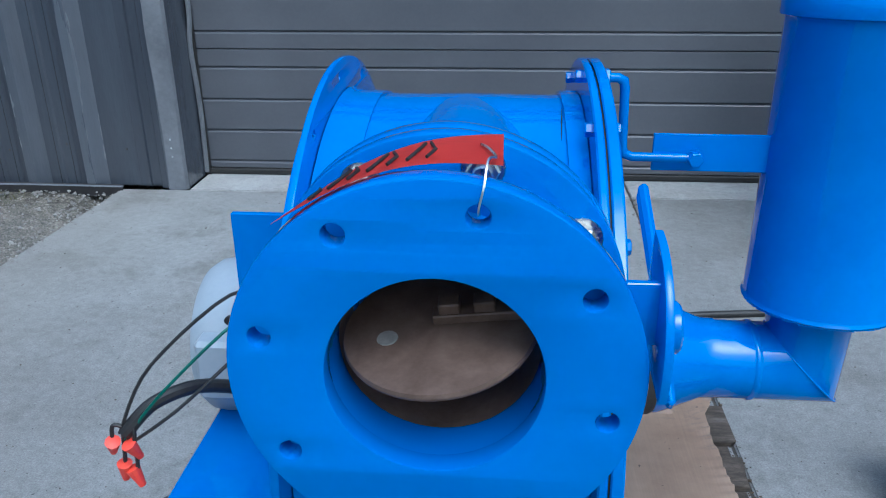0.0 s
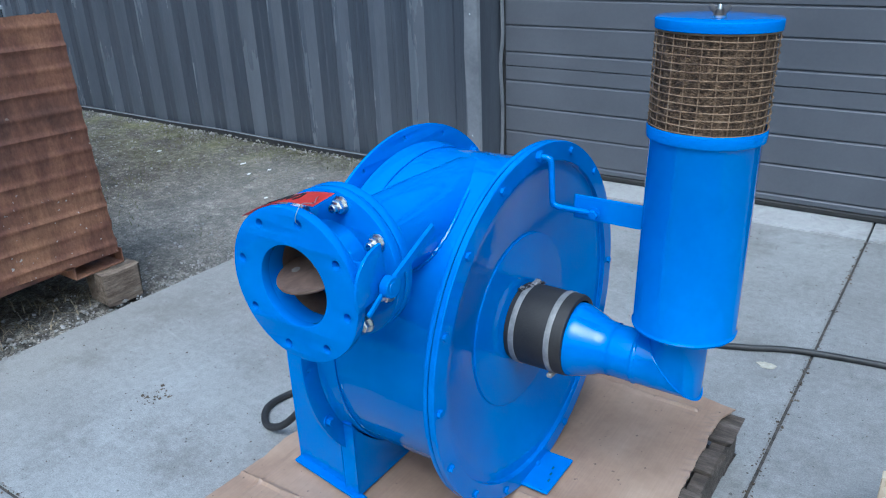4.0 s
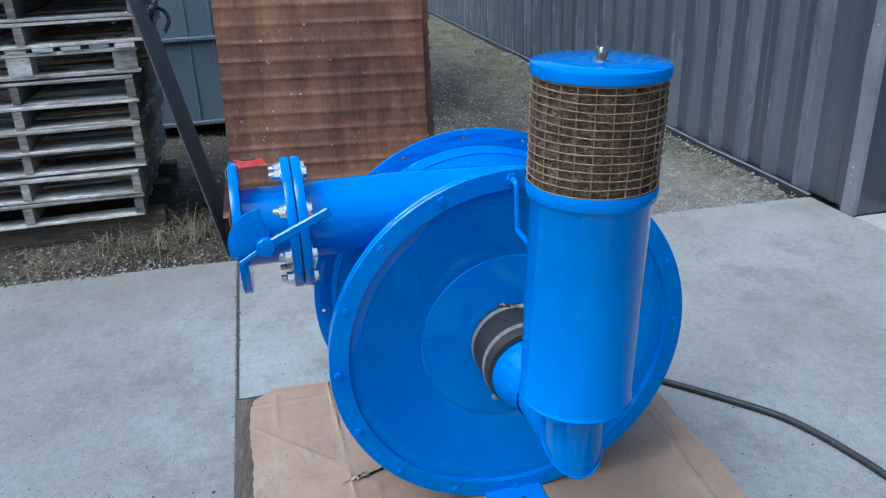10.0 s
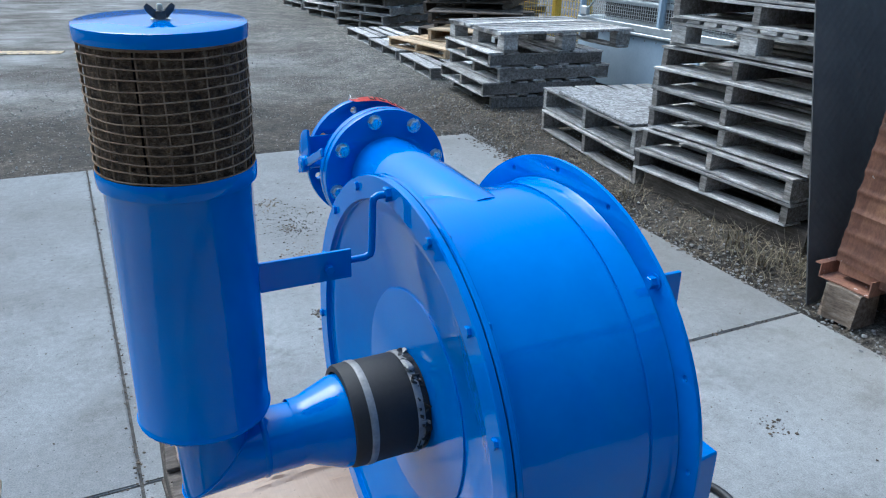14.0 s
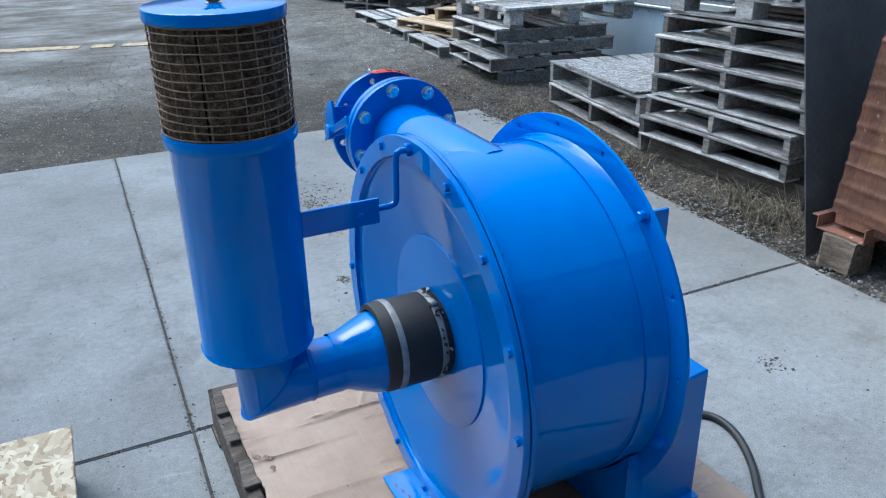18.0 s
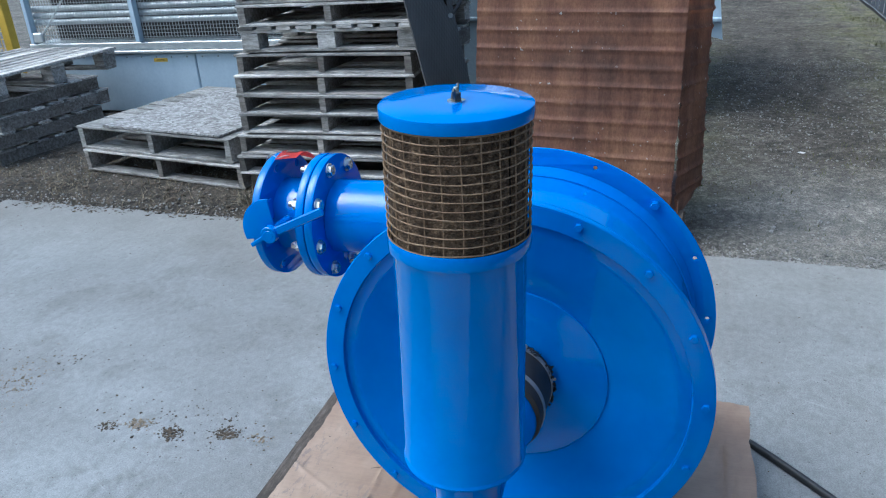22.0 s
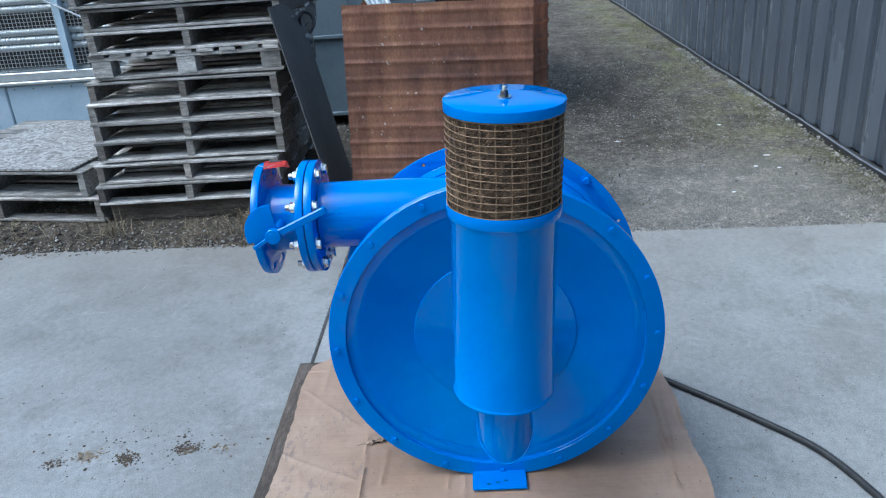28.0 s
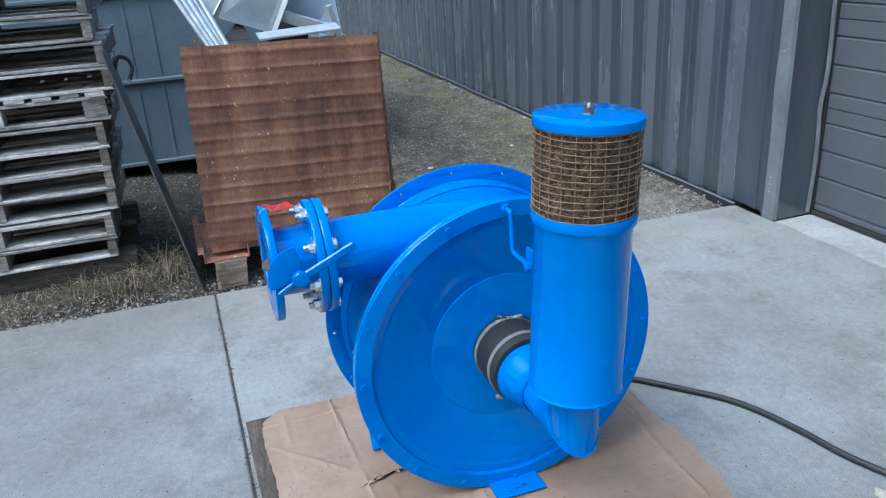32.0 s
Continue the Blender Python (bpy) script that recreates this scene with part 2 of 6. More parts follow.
GREYBOARD = wood_material("flaking_deck_board", (0.095, 0.088, 0.078), (0.23, 0.222, 0.208), (0.42, 0.415, 0.405), 0.2)
SHEETGREY = surface("grey_container_paint", [(0.3, (0.095, 0.125, 0.155)), (0.6, (0.13, 0.165, 0.195)), (0.8, (0.155, 0.19, 0.22))], 2.5, (0.45, 0.65), 0, 0.1, 40)
PALEBLUE = surface("pale_blue_painted_steel", [(0.3, (0.38, 0.47, 0.57)), (0.7, (0.50, 0.59, 0.68))], 2.5, (0.25, 0.4), 0, 0.08, 40)
GALV = surface("galvanised_sheet", [(0.3, (0.42, 0.45, 0.47)), (0.7, (0.6, 0.62, 0.63))], 14, (0.3, 0.5), 0.5, 0.05, 60)
DULLSHEET = surface("dull_galvanised_sheet", [(0.3, (0.20, 0.215, 0.22)), (0.7, (0.30, 0.31, 0.315))], 6, (0.3, 0.45), 0.5, 0.06, 60)
DARKPLATE = surface("dark_steel_plate", [(0.3, (0.018, 0.018, 0.02)), (0.7, (0.04, 0.038, 0.038))], 6, (0.55, 0.75), 0.2, 0.2, 50)
GREENPAINT = surface("green_machine_paint", [(0.3, (0.006, 0.085, 0.06)), (0.7, (0.01, 0.12, 0.085))], 8, (0.35, 0.5), 0, 0.05, 60)
REDTAG = surface("red_tag_plastic", [(0.3, (0.62, 0.035, 0.025)), (0.7, (0.72, 0.06, 0.04))], 12, (0.35, 0.5), 0, 0.03, 90)
REDNUT = surface("red_wire_nut_plastic", [(0.3, (0.65, 0.04, 0.03)), (0.7, (0.75, 0.08, 0.04))], 20, (0.4, 0.5), 0, 0.03, 90)
INK = surface("black_ink", [(0.3, (0.01, 0.01, 0.01)), (0.7, (0.02, 0.02, 0.02))], 30, (0.5, 0.6), 0, 0)
CABLE = surface("black_cable_jacket", [(0.3, (0.010, 0.010, 0.011)), (0.7, (0.03, 0.03, 0.03))], 15, (0.45, 0.65), 0, 0.1, 100)
YELLOW = surface("yellow_paint", [(0.3, (0.55, 0.35, 0.03)), (0.7, (0.68, 0.46, 0.05))], 10, (0.5, 0.7), 0, 0.1, 60)
BLACKVOID = surface("dark_interior", [(0.3, (0.01, 0.01, 0.012)), (0.7, (0.02, 0.02, 0.022))], 4, (0.8, 0.95), 0, 0)


def osb_material(name, dark, mid, pale):
    m, nt, b = nodes_of(name)
    tc = nt.nodes.new("ShaderNodeTexCoord")
    v = nt.nodes.new("ShaderNodeTexVoronoi")
    v.inputs["Scale"].default_value = 85
    mp = nt.nodes.new("ShaderNodeMapping")
    mp.inputs["Scale"].default_value = (1.0, 0.45, 1)
    n = noise_node(nt, 9, 3, 0.5, tc.outputs["Object"])
    d = mix(nt, 0.12, tc.outputs["Object"], n.outputs["Color"])
    nt.links.new(d, mp.inputs["Vector"])
    nt.links.new(mp.outputs[0], v.inputs["Vector"])
    sep = nt.nodes.new("ShaderNodeSeparateColor")
    nt.links.new(v.outputs["Color"], sep.inputs[0])
    c = ramp(nt, sep.outputs[0], [(0.0, dark), (0.5, mid), (1.0, pale)]).outputs["Color"]
    nt.links.new(c, b.inputs["Base Color"])
    b.inputs["Roughness"].default_value = 0.85
    bump(nt, b, sep.outputs[0], 0.3, 0.003)
    return m


def rust_material():
    m, nt, b = nodes_of("rusted_corrugated_steel")
    tc = nt.nodes.new("ShaderNodeTexCoord")
    co = tc.outputs["Object"]
    a = noise_node(nt, 2.6, 6, 0.7, co)
    v = noise_node(nt, 3.4, 6, 0.75, co, (2.2, 2.2, 0.3))
    f = noise_node(nt, 110, 4, 0.75, co, (1, 1, 0.5))
    c = ramp(nt, a.outputs["Fac"], [(0.34, (0.155, 0.084, 0.062)), (0.5, (0.305, 0.148, 0.092)), (0.64, (0.46, 0.245, 0.135))]).outputs["Color"]
    c = mix(nt, 0.85, c, ramp(nt, v.outputs["Fac"], [(0.34, (0.5, 0.48, 0.52)), (0.5, (1, 1, 1)), (0.66, (1.25, 1.32, 1.3))]).outputs["Color"], 'MULTIPLY')
    c = mix(nt, 0.45, c, ramp(nt, f.outputs["Fac"], [(0.35, (0.55, 0.5, 0.48)), (0.55, (1, 1, 1)), (0.72, (1.45, 1.35, 1.2))]).outputs["Color"], 'MULTIPLY')
    s = noise_node(nt, 62, 1, 0.3, co)
    z = noise_node(nt, 1.7, 2, 0.5, co)
    sp = ramp(nt, s.outputs["Fac"], [(0.735, (0, 0, 0)), (0.745, (1, 1, 1))]).outputs["Color"]
    sp = mix(nt, 1.0, sp, ramp(nt, z.outputs["Fac"], [(0.46, (0, 0, 0)), (0.54, (1, 1, 1))]).outputs["Color"], 'MULTIPLY')
    c = mix(nt, sp, c, (0.72, 0.68, 0.63))
    nt.links.new(c, b.inputs["Base Color"])
    b.inputs["Roughness"].default_value = 0.6
    bump(nt, b, f.outputs["Fac"], 0.3, 0.003)
    return m


def concrete_material(name="driveway_concrete", gain=1.0):
    m, nt, b = nodes_of(name)
    geo = nt.nodes.new("ShaderNodeNewGeometry")
    co = geo.outputs["Position"]
    a = noise_node(nt, 0.9, 8, 0.66, co)
    st = noise_node(nt, 2.6, 8, 0.75, co)
    f = noise_node(nt, 210, 4, 0.75, co)
    g = noise_node(nt, 38, 4, 0.7, co)
    sc = noise_node(nt, 7, 8, 0.8, co, (1.0, 0.22, 1))
    sw = noise_node(nt, 9, 7, 0.8, co, (0.25, 1.0, 1))
    pit = noise_node(nt, 75, 1, 0.4, co)
    c = ramp(nt, a.outputs["Fac"], [(0.32, (0.185, 0.183, 0.176)), (0.5, (0.235, 0.237, 0.234)), (0.66, (0.290, 0.296, 0.296))]).outputs["Color"]
    c = mix(nt, ramp(nt, st.outputs["Fac"], [(0.51, (0, 0, 0)), (0.66, (0.7,) * 3)]).outputs["Color"], c, (0.150, 0.146, 0.137))
    c = mix(nt, ramp(nt, sc.outputs["Fac"], [(0.60, (0, 0, 0)), (0.70, (0.45,) * 3)]).outputs["Color"], c, (0.37, 0.37, 0.36))
    c = mix(nt, ramp(nt, sw.outputs["Fac"], [(0.62, (0, 0, 0)), (0.72, (0.4,) * 3)]).outputs["Color"], c, (0.36, 0.365, 0.36))
    c = mix(nt, 0.5, c, ramp(nt, g.outputs["Fac"], [(0.35, (0.78,) * 3), (0.65, (1.2,) * 3)]).outputs["Color"], 'MULTIPLY')
    c = mix(nt, 0.7, c, ramp(nt, f.outputs["Fac"], [(0.32, (0.6,) * 3), (0.68, (1.4,) * 3)]).outputs["Color"], 'MULTIPLY')
    # thin pale scrapes and dark pits, in patches
    zone = noise_node(nt, 1.6, 3, 0.6, co)
    zm = ramp(nt, zone.outputs["Fac"], [(0.48, (0, 0, 0)), (0.60, (1, 1, 1))]).outputs["Color"]
    for stretch, turn in (((60, 5, 1), 25), ((5, 52, 1), 12)):
        mp = nt.nodes.new("ShaderNodeMapping")
        mp.inputs["Rotation"].default_value = (0, 0, radians(turn))
        nt.links.new(co, mp.inputs["Vector"])
        sx = noise_node(nt, 1.0, 2, 0.5, mp.outputs["Vector"], stretch)
        sm = ramp(nt, sx.outputs["Fac"], [(0.64, (0, 0, 0)), (0.78, (0.22,) * 3)]).outputs["Color"]
        c = mix(nt, mix(nt, 1.0, sm, zm, 'MULTIPLY'), c, (0.48, 0.48, 0.47))
    c = mix(nt, ramp(nt, pit.outputs["Fac"], [(0.74, (0, 0, 0)), (0.76, (0.8,) * 3)]).outputs["Color"], c, (0.075, 0.07, 0.064))
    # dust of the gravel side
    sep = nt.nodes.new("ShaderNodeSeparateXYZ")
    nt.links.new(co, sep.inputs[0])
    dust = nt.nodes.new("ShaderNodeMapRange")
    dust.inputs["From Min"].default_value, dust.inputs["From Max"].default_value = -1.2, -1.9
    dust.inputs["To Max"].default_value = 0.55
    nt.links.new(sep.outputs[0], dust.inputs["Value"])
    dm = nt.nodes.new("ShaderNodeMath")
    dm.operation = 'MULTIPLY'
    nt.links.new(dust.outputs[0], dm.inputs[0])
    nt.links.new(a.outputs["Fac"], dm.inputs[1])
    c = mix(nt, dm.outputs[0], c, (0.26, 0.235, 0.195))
    c = mix(nt, 1.0, c, (gain, gain, gain), 'MULTIPLY')
    nt.links.new(c, b.inputs["Base Color"])
    nt.links.new(ramp(nt, st.outputs["Fac"], [(0.3, (0.88,) * 3), (0.7, (0.74,) * 3)]).outputs["Color"], b.inputs["Roughness"])
    b.inputs["Specular IOR Level"].default_value = 0.25
    bump(nt, b, f.outputs["Fac"], 0.15, 0.003)
    return m


def ground_material():
    m, nt, b = nodes_of("gravel_ground")
    geo = nt.nodes.new("ShaderNodeNewGeometry")
    co = geo.outputs["Position"]
    a = noise_node(nt, 0.8, 8, 0.68, co)
    f = noise_node(nt, 26, 8, 0.82, co)
    h = noise_node(nt, 120, 3, 0.7, co)
    w = noise_node(nt, 4.5, 6, 0.75, co)
    sep = nt.nodes.new("ShaderNodeSeparateXYZ")
    nt.links.new(co, sep.inputs[0])
    base = ramp(nt, f.outputs["Fac"], [(0.34, (0.030, 0.026, 0.021)), (0.5, (0.118, 0.109, 0.094)), (0.64, (0.29, 0.28, 0.255))]).outputs["Color"]
    tone = ramp(nt, a.outputs["Fac"], [(0.3, (0.62, 0.60, 0.56)), (0.7, (1.3, 1.27, 1.2))]).outputs["Color"]
    c = mix(nt, 1.0, base, tone, 'MULTIPLY')
    c = mix(nt, 0.9, c, ramp(nt, w.outputs["Fac"], [(0.38, (0.45,) * 3), (0.62, (1.25,) * 3)]).outputs["Color"], 'MULTIPLY')
    c = mix(nt, 0.8, c, ramp(nt, h.outputs["Fac"], [(0.35, (0.4,) * 3), (0.65, (1.75,) * 3)]).outputs["Color"], 'MULTIPLY')
    # moss and grass along the wall and in the lane
    def band(axis, lo0, lo1, hi0, hi1):
        p = nt.nodes.new("ShaderNodeMapRange")
        p.inputs["From Min"].default_value, p.inputs["From Max"].default_value = lo0, lo1
        nt.links.new(sep.outputs[axis], p.inputs["Value"])
        q = nt.nodes.new("ShaderNodeMapRange")
        q.inputs["From Min"].default_value, q.inputs["From Max"].default_value = hi1, hi0
        nt.links.new(sep.outputs[axis], q.inputs["Value"])
        r = nt.nodes.new("ShaderNodeMath")
        r.operation = 'MULTIPLY'
        nt.links.new(p.outputs[0], r.inputs[0])
        nt.links.new(q.outputs[0], r.inputs[1])
        return r.outputs[0]
    def times(x, y):
        r = nt.nodes.new("ShaderNodeMath")
        r.operation = 'MULTIPLY'
        nt.links.new(x, r.inputs[0])
        nt.links.new(y, r.inputs[1])
        return r.outputs[0]
    g = noise_node(nt, 3.2, 6, 0.75, co)
    gm = ramp(nt, g.outputs["Fac"], [(0.42, (0, 0, 0)), (0.62, (0.85,) * 3)]).outputs["Color"]
    far = nt.nodes.new("ShaderNodeMapRange")
    far.inputs["From Min"].default_value, far.inputs["From Max"].default_value = -2.0, -3.3
    nt.links.new(sep.outputs[0], far.inputs["Value"])
    both = nt.nodes.new("ShaderNodeMath")
    both.operation = 'MAXIMUM'
    nt.links.new(band(1, 2.35, 3.0, 3.3, 3.6), both.inputs[0])
    nt.links.new(band(1, 0.6, 0.9, 1.25, 1.8), both.inputs[1])
    moss = times(times(both.outputs[0], far.outputs[0]), gm)
    gcol = ramp(nt, f.outputs["Fac"], [(0.3, (0.045, 0.046, 0.018)), (0.7, (0.22, 0.205, 0.09))]).outputs["Color"]
    c = mix(nt, moss, c, gcol)
    # dark damp soil by the pallets, pale washed gravel in the mouth of the lane
    soil = nt.nodes.new("ShaderNodeMapRange")
    soil.inputs["From Min"].default_value, soil.inputs["From Max"].default_value = 0.9, 0.3
    nt.links.new(sep.outputs[1], soil.inputs["Value"])
    c = mix(nt, times(soil.outputs[0], band(1, -5.2, -4.0, 0.9, 1.3)), c, mix(nt, 1.0, c, (0.45, 0.405, 0.36), 'MULTIPLY'))
    c = mix(nt, times(band(0, -3.6, -2.6, -1.7, -1.6), band(1, 1.3, 1.9, 2.9, 3.2)), c, mix(nt, 0.55, mix(nt, 1.0, c, (1.6, 1.56, 1.5), 'MULTIPLY'), mix(nt, 1.0, (0.185, 0.18, 0.165), ramp(nt, h.outputs["Fac"], [(0.35, (0.55,) * 3), (0.65, (1.4,) * 3)]).outputs["Color"], 'MULTIPLY')))
    # trodden track down the lane
    c = mix(nt, times(band(0, -20.0, -12.0, -3.4, -2.6), band(1, 1.0, 1.6, 2.3, 3.0)), c, mix(nt, 1.0, c, (0.62, 0.59, 0.56), 'MULTIPLY'))
    # the road, worn smooth and paler
    rd = nt.nodes.new("ShaderNodeMapRange")
    rd.inputs["From Min"].default_value, rd.inputs["From Max"].default_value = -4.2, -6.0
    nt.links.new(sep.outputs[1], rd.inputs["Value"])
    rx = nt.nodes.new("ShaderNodeMapRange")
    rx.inputs["From Min"].default_value, rx.inputs["From Max"].default_value = -2.6, -1.2
    nt.links.new(sep.outputs[0], rx.inputs["Value"])
    rcol = ramp(nt, a.outputs["Fac"], [(0.38, (0.075, 0.064, 0.050)), (0.5, (0.15, 0.140, 0.124)), (0.62, (0.255, 0.247, 0.232))]).outputs["Color"]
    rcol = mix(nt, 0.6, rcol, ramp(nt, f.outputs["Fac"], [(0.35, (0.6,) * 3), (0.65, (1.3,) * 3)]).outputs["Color"], 'MULTIPLY')
    track = noise_node(nt, 1.4, 6, 0.7, co, (0.3, 1.8, 1.0))
    rcol = mix(nt, 0.75, rcol, ramp(nt, track.outputs["Fac"], [(0.38, (0.55, 0.5, 0.45)), (0.5, (1, 1, 1)), (0.62, (1.35, 1.36, 1.36))]).outputs["Color"], 'MULTIPLY')
    c = mix(nt, times(rd.outputs[0], rx.outputs[0]), c, rcol)
    nt.links.new(c, b.inputs["Base Color"])
    b.inputs["Roughness"].default_value = 0.95
    bump(nt, b, f.outputs["Fac"], 0.6, 0.02)
    return m


def tread_material():
    m, nt, b = nodes_of("dark_tread_plate")
    tc = nt.nodes.new("ShaderNodeTexCoord")
    mp = nt.nodes.new("ShaderNodeMapping")
    mp.inputs["Rotation"].default_value = (0, radians(45), 0)
    mp.inputs["Scale"].default_value = (30, 0, 30)
    nt.links.new(tc.outputs["Object"], mp.inputs["Vector"])
    ck = nt.nodes.new("ShaderNodeTexVoronoi")
    ck.inputs["Scale"].default_value = 1.0
    ck.inputs["Randomness"].default_value = 0.0
    nt.links.new(mp.outputs[0], ck.inputs["Vector"])
    a = noise_node(nt, 5, 6, 0.7)
    nt.links.new(ramp(nt, a.outputs["Fac"], [(0.3, (0.07, 0.067, 0.067)), (0.7, (0.125, 0.118, 0.113))]).outputs["Color"], b.inputs["Base Color"])
    b.inputs["Roughness"].default_value = 0.5
    bump(nt, b, ck.outputs["Distance"], 0.75, 0.005)
    return m


def road_paint():
    m, nt, b = nodes_of("worn_road_paint")
    a = noise_node(nt, 14, 7, 0.8)
    nt.links.new(ramp(nt, a.outputs["Fac"], [(0.42, (0.14, 0.135, 0.125)), (0.5, (0.40, 0.30, 0.17)), (0.65, (0.58, 0.44, 0.25))]).outputs["Color"], b.inputs["Base Color"])
    b.inputs["Roughness"].default_value = 0.85
    return m


ROADPAINT = road_paint()
TREADPLATE = tread_material()
OSBGREY = osb_material("weathered_strand_board", (0.12, 0.113, 0.107), (0.235, 0.228, 0.22), (0.38, 0.375, 0.37))
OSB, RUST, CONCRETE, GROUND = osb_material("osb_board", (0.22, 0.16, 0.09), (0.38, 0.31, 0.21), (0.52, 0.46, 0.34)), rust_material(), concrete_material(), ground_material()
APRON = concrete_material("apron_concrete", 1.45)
# the same concrete at two lower gains, chosen panel by panel
MIDCONCRETE, DARKCONCRETE = concrete_material("mid_concrete", 0.90), concrete_material("darker_concrete", 0.82)
STONE = surface("gravel_stone", [(0.3, (0.10, 0.095, 0.085)), (0.5, (0.24, 0.23, 0.215)), (0.75, (0.44, 0.43, 0.40))], 9, (0.8, 0.95), 0, 0.3, 90)
STRAW = surface("dry_grass", [(0.3, (0.11, 0.085, 0.05)), (0.55, (0.23, 0.19, 0.12)), (0.8, (0.40, 0.35, 0.24))], 15, (0.8, 0.9), 0, 0)
LITTER = surface("wood_litter", [(0.3, (0.03, 0.024, 0.018)), (0.55, (0.09, 0.068, 0.045)), (0.8, (0.22, 0.18, 0.13))], 6, (0.85, 0.95), 0, 0.3, 90)
GRASS = surface("green_grass", [(0.3, (0.05, 0.055, 0.02)), (0.55, (0.105, 0.105, 0.04)), (0.8, (0.22, 0.20, 0.10))], 4, (0.7, 0.9), 0, 0)
SAND = surface("tan_dirt", [(0.3, (0.115, 0.088, 0.058)), (0.7, (0.25, 0.20, 0.14))], 20, (0.9, 1.0), 0, 0.5, 120)

# ---- mesh helpers ----


def mesh_of(name, bm, material, smooth=True):
    me = bpy.data.meshes.new(name)
    bm.normal_update()
    bm.to_mesh(me)
    bm.free()
    me.materials.append(material)
    if smooth:
        me.shade_smooth()
        me.set_sharp_from_angle(angle=radians(35))
    return me


def part(name, bm, material, parent=None, label="", m=None, smooth=True):
    """A bmesh, or a ready mesh, as one object under a thing or a part."""
    me = bm if isinstance(bm, bpy.types.Mesh) else mesh_of(name, bm, material, smooth)
    ob = new(name, me)
    if parent is not None:
        ob.parent = parent
    if m is not None:
        ob.matrix_basis = m
    if label:
        ob["label"] = label
    return ob


def thing(name, m=None, label="", category="", group="", kind=""):
    ob = new(name)
    ob.empty_display_size = 0.1
    if m is not None:
        ob.matrix_basis = m
    return tagged(ob, label, category, group, kind)


def bevelled(bm, w, seg=1):
    if w > 0:
        bmesh.ops.bevel(bm, geom=bm.edges[:], offset=w, segments=seg, affect='EDGES', profile=0.6)
    return bm


def box(x0, y0, z0, x1, y1, z1, bevel=0.0, bm=None):
    b = bmesh.new()
    bmesh.ops.create_cube(b, size=1.0, matrix=Matrix.Translation(((x0 + x1) / 2, (y0 + y1) / 2, (z0 + z1) / 2)) @ Matrix.Diagonal((x1 - x0, y1 - y0, z1 - z0, 1)))
    bevelled(b, bevel)
    if bm is None:
        return b
    return join(bm, b)


def join(bm, other, m=None):
    """Adds the other bmesh to bm, moved by m."""
    vs = {v: bm.verts.new((m @ v.co) if m else v.co) for v in other.verts}
    for f in other.faces:
        try:
            bm.faces.new([vs[v] for v in f.verts])
        except ValueError:
            pass
    other.free()
    return bm


AXIS = {'z': Matrix.Identity(4), 'x': pose(0, 0, 0, 0, 90, 0), 'y': pose(0, 0, 0, -90, 0, 0), '-y': pose(0, 0, 0, 90, 0, 0), '-x': pose(0, 0, 0, 0, -90, 0)}


def lathe(profile, seg=48, axis='z', at=(0, 0, 0), closed=False, arc=None):
    """Turns a profile of (radius, height) round an axis through at."""
    bm = bmesh.new()
    m = Matrix.Translation(at) @ AXIS[axis]
    a0, a1 = arc if arc else (0.0, 2 * math.pi)
    n = seg + 1 if arc else seg
    rings = []
    for r, h in profile:
        if r < 1e-6:
            rings.append([bm.verts.new(m @ Vector((0, 0, h)))])
        else:
            rings.append([bm.verts.new(m @ Vector((r * math.cos(a0 + (a1 - a0) * k / seg), r * math.sin(a0 + (a1 - a0) * k / seg), h))) for k in range(n)])
    pairs = list(zip(rings, rings[1:])) + ([(rings[-1], rings[0])] if closed else [])
    for p, q in pairs:
        for k in range(seg):
            i, j = k, (k + 1) % n
            f = [p[i % len(p)], p[j % len(p)], q[j % len(q)], q[i % len(q)]]
            f = list(dict.fromkeys(f))
            if len(f) > 2:
                bm.faces.new(f)
    bmesh.ops.recalc_face_normals(bm, faces=bm.faces[:])
    return bm


